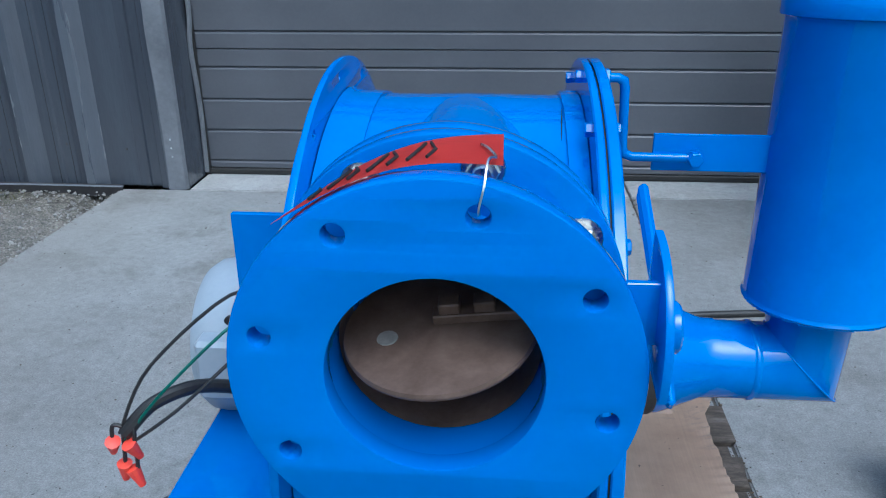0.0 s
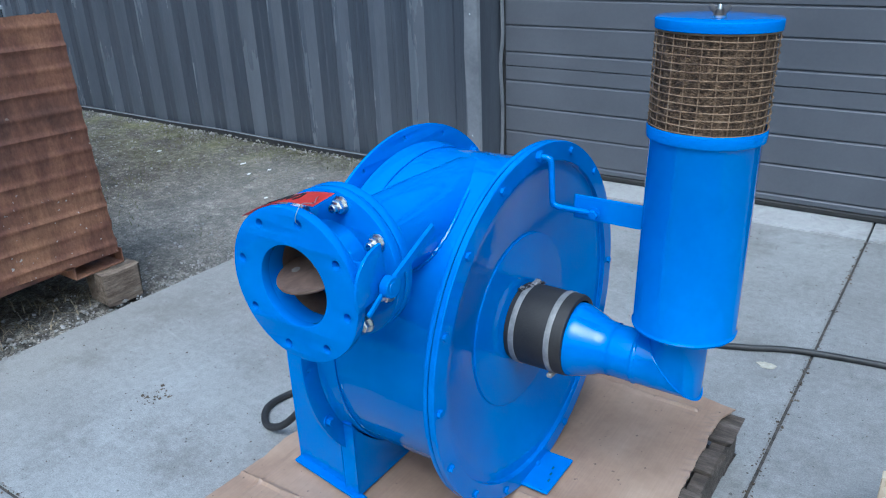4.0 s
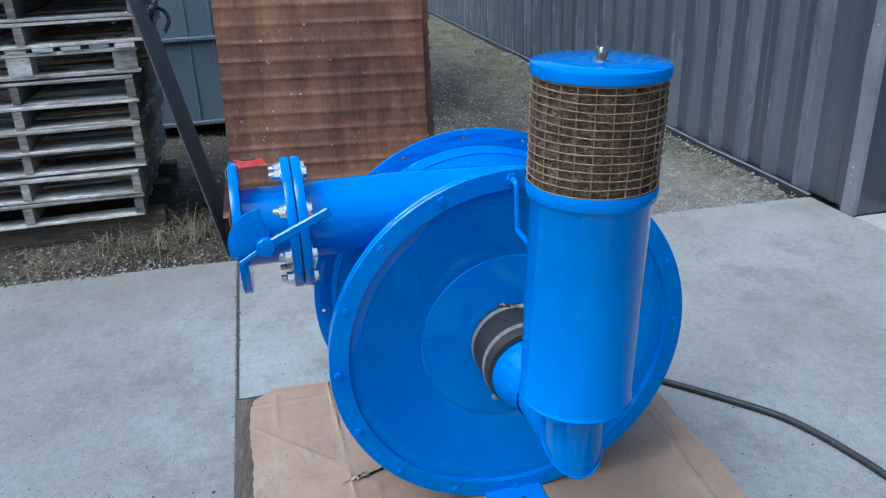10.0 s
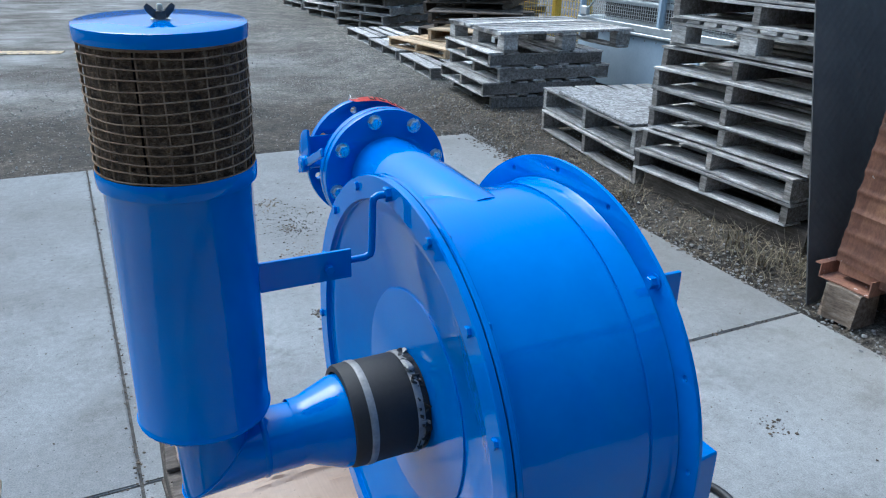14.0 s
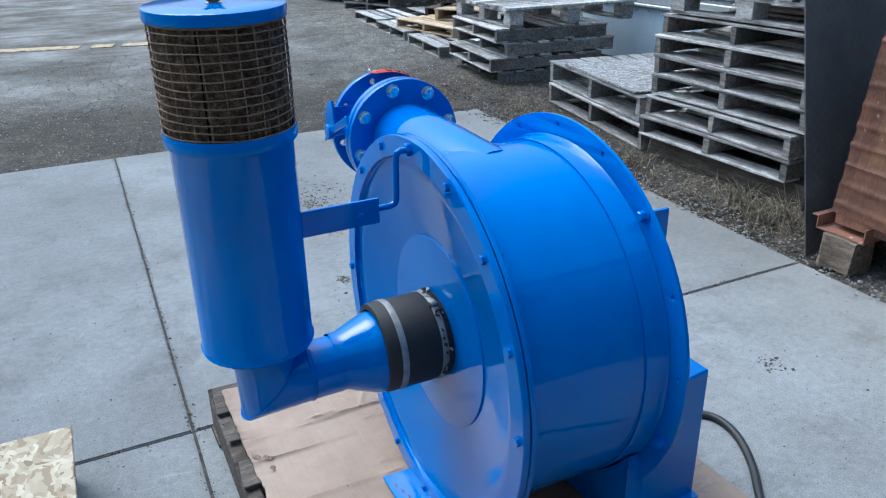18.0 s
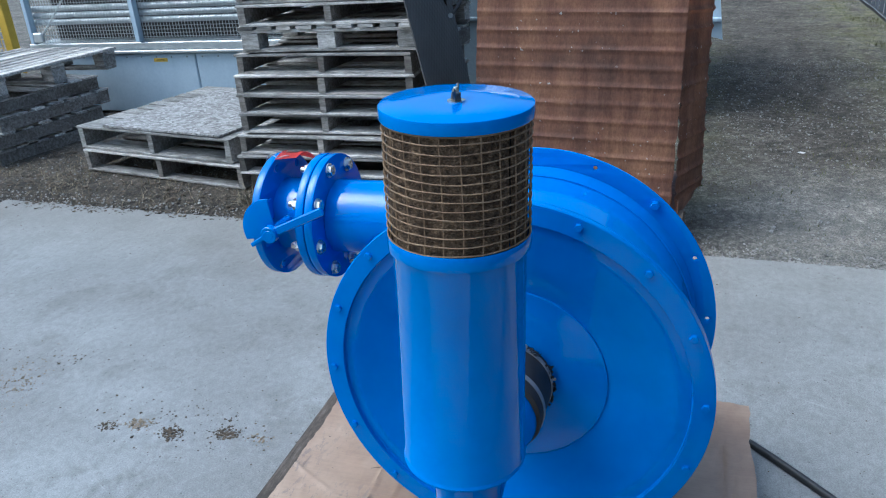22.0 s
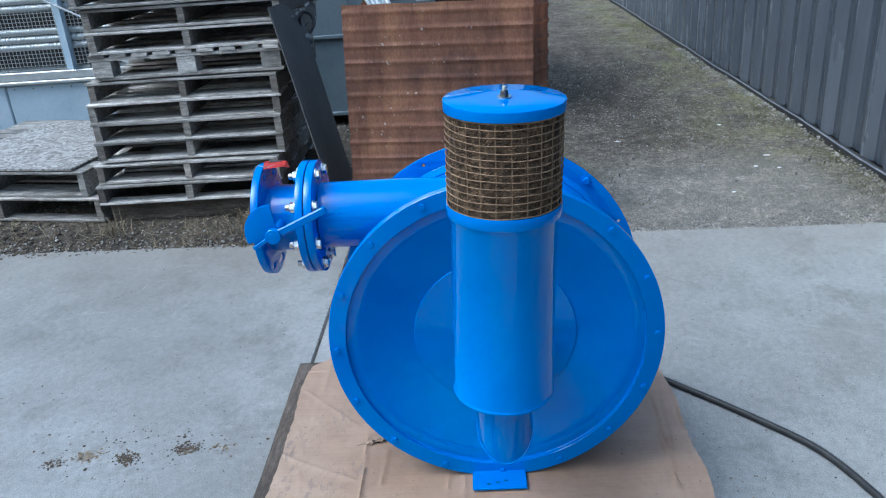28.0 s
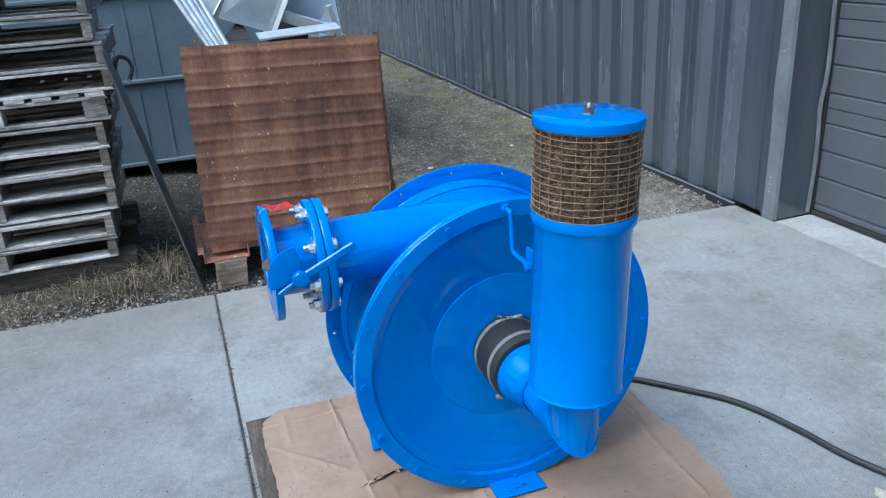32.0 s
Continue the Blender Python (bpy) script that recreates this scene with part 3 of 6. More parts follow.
def tube(points, r, seg=10, ends=True, smooth_path=0):
    """A round bar along points; smooth_path puts that many steps of a spline between two points."""
    pts = [Vector(p) for p in points]
    if smooth_path:
        out = []
        for i in range(len(pts) - 1):
            p0, p1, p2, p3 = pts[max(i - 1, 0)], pts[i], pts[i + 1], pts[min(i + 2, len(pts) - 1)]
            for k in range(smooth_path):
                t = k / smooth_path
                out.append(0.5 * ((2 * p1) + (p2 - p0) * t + (2 * p0 - 5 * p1 + 4 * p2 - p3) * t * t + (3 * p1 - p0 - 3 * p2 + p3) * t ** 3))
        pts = out + [pts[-1]]
    bm = bmesh.new()
    rings, up = [], Vector((0, 0, 1))
    for i, p in enumerate(pts):
        a = (p - pts[i - 1]).normalized() if i else None
        b = (pts[i + 1] - p).normalized() if i < len(pts) - 1 else None
        d = ((a or b) + (b or a)).normalized()
        if i == 0:
            side = d.cross(up) if d.cross(up).length > 0.05 else d.cross(Vector((0, 1, 0)))
        side = (side - d * side.dot(d)).normalized()
        nrm = side.cross(d).normalized()
        k = 1 / max(0.5, (a.dot(d) if a else 1.0)) if b else 1.0
        # widen across the bend only
        ring = []
        bend = (b - a) if (a and b) else Vector((0, 0, 0))
        bend = bend.normalized() if bend.length > 1e-4 else None
        rr = r[i] if isinstance(r, (list, tuple)) else r
        for s in range(seg):
            o = side * math.cos(2 * math.pi * s / seg) * rr + nrm * math.sin(2 * math.pi * s / seg) * rr
            if bend:
                o += bend * o.dot(bend) * (k - 1)
            ring.append(bm.verts.new(p + o))
        rings.append(ring)
    for p, q in zip(rings, rings[1:]):
        for s in range(seg):
            bm.faces.new([p[s], p[(s + 1) % seg], q[(s + 1) % seg], q[s]])
    if ends:
        bm.faces.new(rings[0][::-1])
        bm.faces.new(rings[-1])
    bmesh.ops.recalc_face_normals(bm, faces=bm.faces[:])
    return bm


def circle_pts(r, n=48, cx=0.0, cy=0.0):
    return [(cx + r * math.cos(2 * math.pi * k / n), cy + r * math.sin(2 * math.pi * k / n)) for k in range(n)]


def plate(loops, depth, bevel=0.0, m=None):
    """A flat plate in xy, depth thick about z = 0, from an outer loop and holes."""
    cu = bpy.data.curves.new("plate", 'CURVE')
    cu.dimensions, cu.fill_mode = '2D', 'BOTH'
    cu.extrude, cu.bevel_depth, cu.bevel_resolution = depth / 2 - bevel, bevel, 1
    for loop in loops:
        s = cu.splines.new('POLY')
        s.points.add(len(loop) - 1)
        for p, (x, y) in zip(s.points, loop):
            p.co = (x, y, 0, 1)
        s.use_cyclic_u = True
    ob = bpy.data.objects.new("plate", cu)
    me = bpy.data.meshes.new_from_object(ob)
    bpy.data.objects.remove(ob)
    bpy.data.curves.remove(cu)
    b = bmesh.new()
    b.from_mesh(me)
    bpy.data.meshes.remove(me)
    bmesh.ops.remove_doubles(b, verts=b.verts[:], dist=1e-5)
    if m is not None:
        b.transform(m)
    return b


def hexbolt(r, h, washer=0.0):
    """A hex head along +z, with a washer under it if asked."""
    bm = bmesh.new()
    z0 = 0.0
    if washer:
        join(bm, lathe([(0, 0), (washer, 0), (washer, 0.0025), (0, 0.0025)], 20))
        z0 = 0.0025
    join(bm, lathe([(0, z0), (r, z0), (r, z0 + h * 0.85), (r * 0.86, z0 + h), (0, z0 + h)], 6))
    return bm


# yz ring plane facing +x: local x -> world y, local y -> world z, local z -> world x
FACE_X = Matrix(((0, 0, 1, 0), (1, 0, 0, 0), (0, 1, 0, 0), (0, 0, 0, 1)))
# xz plane facing -y: local x -> world x, local y -> world z, local z -> world -y
FACE_Y = Matrix(((1, 0, 0, 0), (0, 0, -1, 0), (0, 1, 0, 0), (0, 0, 0, 1)))

# ---- setting ----
SLAB_X0, SLAB_Y0, SLAB_Y1 = -1.88, -2.74, 3.31


def west_edge(y):
    return -1.912 + 0.044 * y


def joint_x(y):
    return 0.545 + 0.012 * y


ground = thing("ground", kind="structure", label="dark gravel and dirt yard with moss", category="ground")
gb = bmesh.new()
N = 90
gx = [-14 + 22 * k / N for k in range(N + 1)]
gy = [-16 + 22 * k / N for k in range(N + 1)]
gx = [-900, -120, -40] + gx + [40, 120, 900]
gy = [-900, -120, -40] + gy + [40, 120, 900]
grid = {}
for i, x in enumerate(gx):
    for j, y in enumerate(gy):
        inside = west_edge(y) - 0.02 < x < 7.5 and SLAB_Y0 - 0.05 < y < 3.9
        edge = max(west_edge(y) - x, SLAB_Y0 - y, 0)
        z = -0.10 if inside else -0.022 + 0.02 * (0.1 if y < -6.3 else 1.0) * (noise.noise((x * 0.7, y * 0.7, 0)) + 0.5 * noise.noise((x * 3, y * 3, 2)))
        if not inside and edge < 0.3:
            z = min(z, -0.012)
        if x < -2.0 and y < 0.5:
            z += 0.055 * min(1.0, (-2.0 - x) / 0.25) * min(1.0, (0.5 - y) / 0.4)
        grid[i, j] = gb.verts.new((x, y, z))
for i in range(len(gx) - 1):
    for j in range(len(gy) - 1):
        gb.faces.new([grid[i, j], grid[i + 1, j], grid[i + 1, j + 1], grid[i, j + 1]])
part("gravel", gb, GROUND, ground)

pavement = thing("pavement", kind="structure", label="grey concrete driveway slabs with dirty joints", category="pavement")
G = 0.0045


def slab(pts, name="concrete_panel", mat=None):
    bm = bmesh.new()
    lo = [bm.verts.new((x, y, -0.12)) for x, y in pts]
    hi = [bm.verts.new((x, y, 0.0)) for x, y in pts]
    bm.faces.new(hi)
    n = len(pts)
    for k in range(n):
        bm.faces.new([lo[k], lo[(k + 1) % n], hi[(k + 1) % n], hi[k]])
    bmesh.ops.recalc_face_normals(bm, faces=bm.faces[:])
    bmesh.ops.bevel(bm, geom=[e for e in bm.edges if all(abs(v.co.z) < 1e-6 for v in e.verts)], offset=0.004, segments=2, affect='EDGES')
    return part(name, bm, APRON if name == "apron_panel" else mat or CONCRETE, pavement)


JY = 0.32
for ya, yb in ((SLAB_Y0, JY - G), (JY + G, SLAB_Y1 - 0.004)):
    slab([(west_edge(ya), ya), (joint_x(ya) - G, ya), (joint_x(yb) - G, yb), (west_edge(yb), yb)], mat=MIDCONCRETE if ya < 0 else CONCRETE)
    slab([(joint_x(ya) + G, ya), (4.0 - G, ya), (4.0 - G, yb), (joint_x(yb) + G, yb)], mat=DARKCONCRETE if ya < 0 else MIDCONCRETE)
    slab([(4.0 + G, ya), (7.4, ya), (7.4, yb), (4.0 + G, yb)])
slab([(-1.445, SLAB_Y1 + 0.004), (joint_x(3.3) - G, SLAB_Y1 + 0.004), (joint_x(3.3) - G, 3.9), (-1.445, 3.9)], "apron_panel")
slab([(joint_x(3.3) + G, SLAB_Y1 + 0.004), (4.0, SLAB_Y1 + 0.004), (4.0, 3.9), (joint_x(3.3) + G, 3.9)], "apron_panel")

JOINTFILL = surface("packed_joint_dirt", [(0.3, (0.025, 0.022, 0.019)), (0.55, (0.065, 0.058, 0.05)), (0.8, (0.15, 0.14, 0.125))], 40, (0.9, 1.0), 0, 0.6, 150)
fill_b = box(-1.88, JY - 0.006, -0.06, 3.98, JY + 0.006, -0.007)
for v in join(fill_b, box(-0.006, SLAB_Y0 + 0.01, -0.06, 0.006, SLAB_Y1, -0.0065)).verts:
    if abs(v.co.x) < 0.01:
        v.co.x += joint_x(v.co.y)
part("joint_filler", fill_b, JOINTFILL, pavement, "dark dirt packed into the joints", smooth=False)

# corrugated wall, garage door and the building behind
WALL_Y = 3.35
wall = thing("wall_north", kind="structure", label="dark grey corrugated steel building wall", category="wall")
WALL_H = 2.8


def rib_profile(x0, x1, pitch=0.289, phase=-1.895):
    pts, k = [], math.floor((x0 - phase) / pitch)
    while phase + k * pitch < x1 + pitch:
        c = phase + k * pitch
        pts += [(c - 0.052, 0), (c - 0.038, -0.046), (c + 0.004, -0.046), (c + 0.052, 0), (c + 0.098, 0), (c + 0.106, -0.007), (c + 0.122, -0.007), (c + 0.130, 0), (c + 0.172, 0), (c + 0.180, -0.007), (c + 0.196, -0.007), (c + 0.204, 0)]
        k += 1
    pts = [p for p in pts if x0 < p[0] < x1 and p[0] < -1.835]
    if x1 > -1.6:
        pts += [(-1.690, 0), (-1.684, -0.010), (-1.640, -0.010), (-1.634, 0)]
    return [(x0, 0)] + pts + [(x1, 0)]


def wall_panel(x0, x1, z0, z1):
    bm = bmesh.new()
    prof = rib_profile(x0, x1)
    lo = [bm.verts.new((x, WALL_Y - 0.012 * (x + 1.5) + d, z0)) for x, d in prof]
    hi = [bm.verts.new((x, WALL_Y - 0.012 * (x + 1.5) + d, z1)) for x, d in prof]
    for k in range(len(prof) - 1):
        f = bm.faces.new([lo[k], lo[k + 1], hi[k + 1], hi[k]])
        # rib tops and east flanks take the paler paint, standing in for caught light
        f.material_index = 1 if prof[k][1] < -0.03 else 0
    return bm


k = 0
x = -1.566
while x > -17:
    part("wall_panel", wall_panel(x - 0.885 - 0.03, x, 0.006, WALL_H), WALLPAINT, wall, smooth=False).data.materials.append(LITRIBPAINT)
    x -= 0.885
    k += 1
part("wall_core", box(-17.5, WALL_Y + 0.26, -0.1, -1.5, WALL_Y + 0.45, WALL_H, 0), BLACKVOID, wall)
bb = bmesh.new()
v = [bb.verts.new(p) for p in ((-1.5, WALL_Y + 0.006, 0.0), (-17.3, WALL_Y + 0.196, 0.0), (-17.3, WALL_Y + 0.196, 0.035), (-1.5, WALL_Y + 0.006, 0.035), (-1.5, WALL_Y + 0.3, 0.0), (-17.3, WALL_Y + 0.4, 0.0), (-17.3, WALL_Y + 0.4, 0.035), (-1.5, WALL_Y + 0.3, 0.035))]
for f in ((0, 1, 2, 3), (3, 2, 6, 7), (4, 5, 6, 7)):
    bb.faces.new([v[i] for i in f])
part("sill_flashing", bb, DARKPLATE, wall, smooth=False)
# low edging in front of the ribs, its top edge in the pale trim paint
ea = [Vector((px, WALL_Y - 0.012 * (px + 1.5), 0)) for px in [-1.75 - 0.5 * i for i in range(32)]]
eb_ = bmesh.new()
rows_e = []
for i, p in enumerate(ea):
    wob = 0.004 * math.sin(i * 2.1) + 0.003 * math.sin(i * 5.3)
    rows_e.append([eb_.verts.new(p + Vector((0, dy, dz))) for dy, dz in ((-0.072 + wob, -0.03), (-0.072 + wob, 0.016 + 0.5 * wob), (-0.060 + wob, 0.020 + 0.5 * wob), (-0.045, 0.021))])
for a, b in zip(rows_e, rows_e[1:]):
    for i in range(3):
        eb_.faces.new([a[i], a[i + 1], b[i + 1], b[i]]).material_index = 1 if i == 1 else 0
bmesh.ops.recalc_face_normals(eb_, faces=eb_.faces[:])
part("edging_strip", eb_, DARKPLATE, wall, "low dark steel edging along the foot of the wall", smooth=False).data.materials.append(TRIMPAINT)
# corner trim beside the door, dented by use
tb = bmesh.new()
tz = [0.0, 0.25, 0.5, 0.62, 0.72, 0.85, 1.0, 1.25, 1.6, 2.2, 3.0]
cols = []
for z in tz:
    d = 0.022 * math.exp(-((z - 0.52) / 0.12) ** 2) + 0.012 * math.exp(-((z - 1.15) / 0.12) ** 2)
    s = 0.012 * math.sin(z * 7.0)
    cols.append([tb.verts.new(p) for p in ((-1.548, WALL_Y - 0.002, z), (-1.544, WALL_Y - 0.036, z), (-1.536 + s * 0.6, WALL_Y - 0.046 + d * 0.4, z), (-1.500 + s * 0.5 + d * 0.6, WALL_Y - 0.046 + d, z), (-1.458, WALL_Y - 0.040 + d * 0.5, z), (-1.4505, WALL_Y - 0.020, z))])
for a, b in zip(cols, cols[1:]):
    for i in range(5):
        tb.faces.new([a[i], a[i + 1], b[i + 1], b[i]])
bmesh.ops.recalc_face_normals(tb, faces=tb.faces[:])
part("corner_trim", tb, TRIMPAINT, wall, "dented grey corner flashing")
part("door_reveal", box(-1.58, WALL_Y - 0.022, 0.0, -1.451, WALL_Y + 0.27, 2.45, 0.002), WALLPAINT, wall, "dark painted reveal of the garage door")
part("jamb_seal", tube([(-1.440, 3.535, 0.02), (-1.435, 3.54, 0.35), (-1.443, 3.535, 0.62), (-1.430, 3.54, 0.80), (-1.440, 3.54, 1.2), (-1.438, 3.54, 2.0), (-1.438, 3.54, 2.44)], 0.012, 6, True, 4), TRIMPAINT, wall, "bent pale door jamb trim")
part("seal_gap", box(-1.45, 3.552, 0.0, -1.426, 3.566, 2.44, 0.002), RUBBER, wall)
for z in (0.16, 0.20, 0.24, 0.92):
    part("rivet", lathe([(0, 0.003), (0.004, 0.001), (0.0045, 0)], 8, '-y', (-1.500, WALL_Y - 0.046, z)), GALV, wall)
for k in range(9):
    xx = -1.66 - 0.289 * k
    for z in (0.18, 0.98):
        part("panel_screw", lathe([(0, 0.003), (0.005, 0.001), (0.006, 0)], 8, '-y', (xx - 0.075, WALL_Y - 0.012 * (xx + 1.5) - 0.001, z + 0.02 * math.sin(k * 2.0))), DARKPLATE, wall)
part("lintel", box(-1.45, WALL_Y - 0.02, 2.45, 8.0, WALL_Y + 0.3, WALL_H, 0.01), WALLPAINT, wall)
part("east_pier", box(4.2, WALL_Y - 0.02, 0, 8.0, WALL_Y + 0.3, 2.45, 0.01), WALLPAINT, wall)
roof = part("roof", box(-17.5, WALL_Y - 0.15, WALL_H, 8.2, 12.0, WALL_H + 0.12, 0.02), WALLPAINT, wall)
# unseen dark screen added down the lane to darken the wall's grazing reflections
part("end_wall", box(-19.0, -9.0, -0.1, -18.7, 3.3, 2.4, 0), DARKPLATE, wall)
part("back_wall", box(-17.4, 11.6, -0.1, 8.0, 11.8, WALL_H, 0), WALLPAINT, wall)

door = thing("door_1", kind="structure", label="closed dark grey ribbed roll-up garage door", category="garage door")


def door_section(z0, z1, ridges):
    """One hinged section with pressed horizontal ridges."""
    bm = bmesh.new()
    prof = [(z0 + 0.001, 0.008), (z0 + 0.004, 0.0)]
    for c in ridges:
        prof += [(c - 0.014, 0.0), (c - 0.003, 0.011), (c + 0.001, 0.011), (c + 0.003, 0.0)]
    prof += [(z1 - 0.004, 0.0), (z1 - 0.001, 0.008)]
    ys = 3.57
    a = [bm.verts.new((-1.45, ys + d, z)) for z, d in prof]
    b = [bm.verts.new((4.2, ys + d, z)) for z, d in prof]
    for i in range(len(prof) - 1):
        bm.faces.new([a[i], b[i], b[i + 1], a[i + 1]])
    return bm


part("bottom_seal", box(-1.49, 3.555, 0.003, 4.19, 3.60, 0.03, 0.004), RUBBER, door)
z = 0.03
for h in (0.575, 0.46, 0.46, 0.46, 0.46):
    marks = [0.071, 0.224, 0.374, 0.525] if h > 0.5 else [z + 0.083, z + 0.231, z + 0.376]
    part("door_section", door_section(z, z + h, marks), DOORPAINT, door, smooth=False)
    z += h
part("door_backing", box(-1.6, 3.60, -0.1, 4.3, 3.66, 2.6), BLACKVOID, door)

# ---- the blower on its pallet ----
CY, CZ = 1.008, 0.556          # axis of the drum, along x
XF, XR = 0.130, -0.215         # outer faces of the front and rear flanges
R_RIM, R_DRUM, R_BOLT = 0.416, 0.366, 0.398

blower = thing("vacuum_blower", pose(0, 0, 0), "bright blue painted centrifugal vacuum blower bolted on feet on a pallet", "blower")
AT = (0, CY, CZ)


def on_axis(profile, seg=96):
    return lathe(profile, seg, 'x', AT)


# drum shell, open at the discharge side
drum = part("drum_shell", on_axis([(R_DRUM, XR + 0.004), (R_DRUM, -0.10), (R_DRUM + 0.001, -0.04), (R_DRUM, 0.05), (R_DRUM, XF - 0.024), (0.36, XF - 0.09), (0.03, XF - 0.09), (0.03, XR + 0.004), (R_DRUM, XR + 0.004)]), BLUE, blower, "smooth blue rolled steel drum")
part("rear_band", on_axis([(R_DRUM + 0.0005, -0.158), (R_DRUM + 0.0035, -0.158), (R_DRUM + 0.004, -0.160), (R_DRUM + 0.0045, -0.198), (R_DRUM + 0.009, -0.206)]), BLUE, drum)
part("front_band", on_axis([(R_DRUM + 0.0005, 0.080), (R_DRUM + 0.005, 0.080), (R_DRUM + 0.006, 0.083), (R_DRUM + 0.006, 0.103)]), BLUE, drum)


def bolt_ring(phase=0.0, n=16):
    return [(R_BOLT * math.cos(radians(phase + 360 / n * k)), R_BOLT * math.sin(radians(phase + 360 / n * k))) for k in range(n)]


rear_holes = [circle_pts(0.0065, 10, a, b) for a, b in bolt_ring(2.5)]
rear_flange = part("rear_flange", plate([circle_pts(R_RIM, 96), circle_pts(R_DRUM - 0.004, 96)] + rear_holes, 0.008, 0.0015, Matrix.Translation((XR + 0.004, CY, CZ)) @ FACE_X), BLUE, blower, "flat blue rear flange ring with bolt holes")
part("back_plate", on_axis([(0.386, XR - 0.012), (0.386, XR - 0.002), (0.02, XR - 0.002), (0.02, XR - 0.012)]), BLUE, blower)
front_flange = part("front_flange", on_axis([(R_DRUM - 0.004, 0.104), (R_RIM - 0.002, 0.104), (R_RIM, 0.106), (R_RIM, 0.112), (R_RIM - 0.002, 0.114), (R_DRUM, 0.114)]), BLUE, blower, "blue drum flange behind the cover")
part("cover_gasket", on_axis([(R_RIM - 0.005, 0.114), (R_RIM - 0.005, 0.1165)]), RUBBER, front_flange)
cover = part("front_cover", on_axis([(R_RIM - 0.002, 0.1163), (R_RIM, 0.118), (R_RIM, XF - 0.002), (R_RIM - 0.002, XF), (0.374, XF), (0.3732, XF - 0.001), (0.3728, XF - 0.010), (0.3715, XF - 0.0115), (0.356, XF - 0.0118), (0.344, XF - 0.0135), (0.335, XF - 0.017), (0.2055, XF - 0.044), (0.2050, XF - 0.0415), (0.2038, XF - 0.0405), (0.0, XF - 0.037)], 128), BLUE, blower, "dished blue cover plate with a round centre disc")

head = mesh_of("bolt", hexbolt(0.0085, 0.006), BLUE, False)
nutm = mesh_of("nut", hexbolt(0.0085, 0.008), BLUE, False)
for a, b in bolt_ring(0.5):
    part("bolt", head, None, cover, "", Matrix.Translation((XF, CY + a, CZ + b)) @ FACE_X)
    part("nut", nutm, None, front_flange, "", Matrix.Translation((0.104, CY + a, CZ + b)) @ FACE_X @ pose(0, 0, 0, 180, 0, 0))
stubm = mesh_of("bolt", hexbolt(0.0105, 0.012, 0.014), BLUE, False)
for k, (a, b) in enumerate(bolt_ring(2.5)):
    if k in (2, 9, 10, 15):
        part("bolt", stubm, None, rear_flange, "", Matrix.Translation((XR + 0.008, CY + a, CZ + b)) @ FACE_X)

# feet and pedestal
FZ = 0.150
foot = part("front_foot", box(0.105, 0.930, FZ, 0.199, 1.072, FZ + 0.007, 0.0015), BLUE, blower, "blue steel foot plate")
part("foot_web", box(0.120, 0.94, FZ + 0.006, 0.128, 1.06, 0.185, 0.0015), BLUE, foot)
for y in (0.972, 0.996, 1.018):
    part("foot_hole", box(0.176 - 0.25 * (y - 0.99), y - 0.005, FZ + 0.0065, 0.180 - 0.25 * (y - 0.99), y + 0.005, FZ + 0.0078, 0.0), INK, foot)
def tapered(bm):
    for v in bm.verts:
        v.co.y = CY + (v.co.y - CY) * (1 - 0.10 * min(1.0, max(0.0, (-0.16 - v.co.x) / 0.245)))
    return bm


ped = part("pedestal", tapered(box(-0.405, 0.695, FZ, -0.222, 1.325, 0.475, 0.004)), BLUE, blower, "blue welded sheet steel pedestal under the motor")
arc = [(CY + 0.3745 * math.cos(a), CZ + 0.3745 * math.sin(a)) for a in [radians(-148 + 116 * k / 24) for k in range(25)]]
part("saddle_plate", plate([[(0.692, FZ)] + [(0.692, arc[0][1])] + arc + [(1.328, arc[-1][1]), (1.328, FZ)]], 0.042, 0.002, Matrix.Translation((-0.199, 0, 0)) @ FACE_X), BLUE, ped)
part("foot_lip", tapered(box(-0.405, 0.674, FZ, -0.157, 0.697, FZ + 0.007, 0.0015)), BLUE, ped)
part("foot_lip", tapered(box(-0.405, 1.323, FZ, -0.157, 1.346, FZ + 0.007, 0.0015)), BLUE, ped)
for y in (0.80, 1.235):
    part("motor_bracket", box(-0.30, y - 0.004, 0.60, -0.228, y + 0.004, 0.835, 0.001), BLUE, blower)

# motor
motor = part("motor", lathe([(0, -0.432), (0.080, -0.432), (0.104, -0.424), (0.114, -0.41), (0.117, -0.39), (0.117, -0.262), (0.11, -0.255), (0.06, -0.25), (0.06, -0.226)], 56, 'x', (0, CY, 0.560)), MOTORGREY, blower, "pale grey electric motor casing")
part("junction_box", box(-0.40, 0.862, 0.535, -0.30, 0.90, 0.625, 0.006), MOTORGREY, motor)
part("knockout_plug", lathe([(0, 0), (0.006, 0), (0.006, 0.006), (0, 0.006)], 10, 'y', (-0.345, 0.862, 0.66)), INK, motor)
for a, b, c in (((-0.30, 0.80, 0.735), (-0.40, 0.75, 0.66), (-0.452, 0.745, 0.565)), ((-0.30, 0.80, 0.70), (-0.385, 0.75, 0.63), (-0.447, 0.745, 0.555)), ((-0.30, 0.80, 0.66), (-0.375, 0.75, 0.60), (-0.442, 0.742, 0.55))):
    part("lead_wire", tube([(-0.335, 0.862, 0.60), a, b, c], 0.0022, 6, True, 6), GREENPAINT if c[0] == -0.447 else CABLE, motor, "green motor lead" if c[0] == -0.447 else "")
part("supply_whip", tube([(-0.335, 0.86, 0.56), (-0.37, 0.80, 0.60), (-0.41, 0.76, 0.60), (-0.445, 0.745, 0.565)], 0.009, 10, True, 6), CABLE, motor)
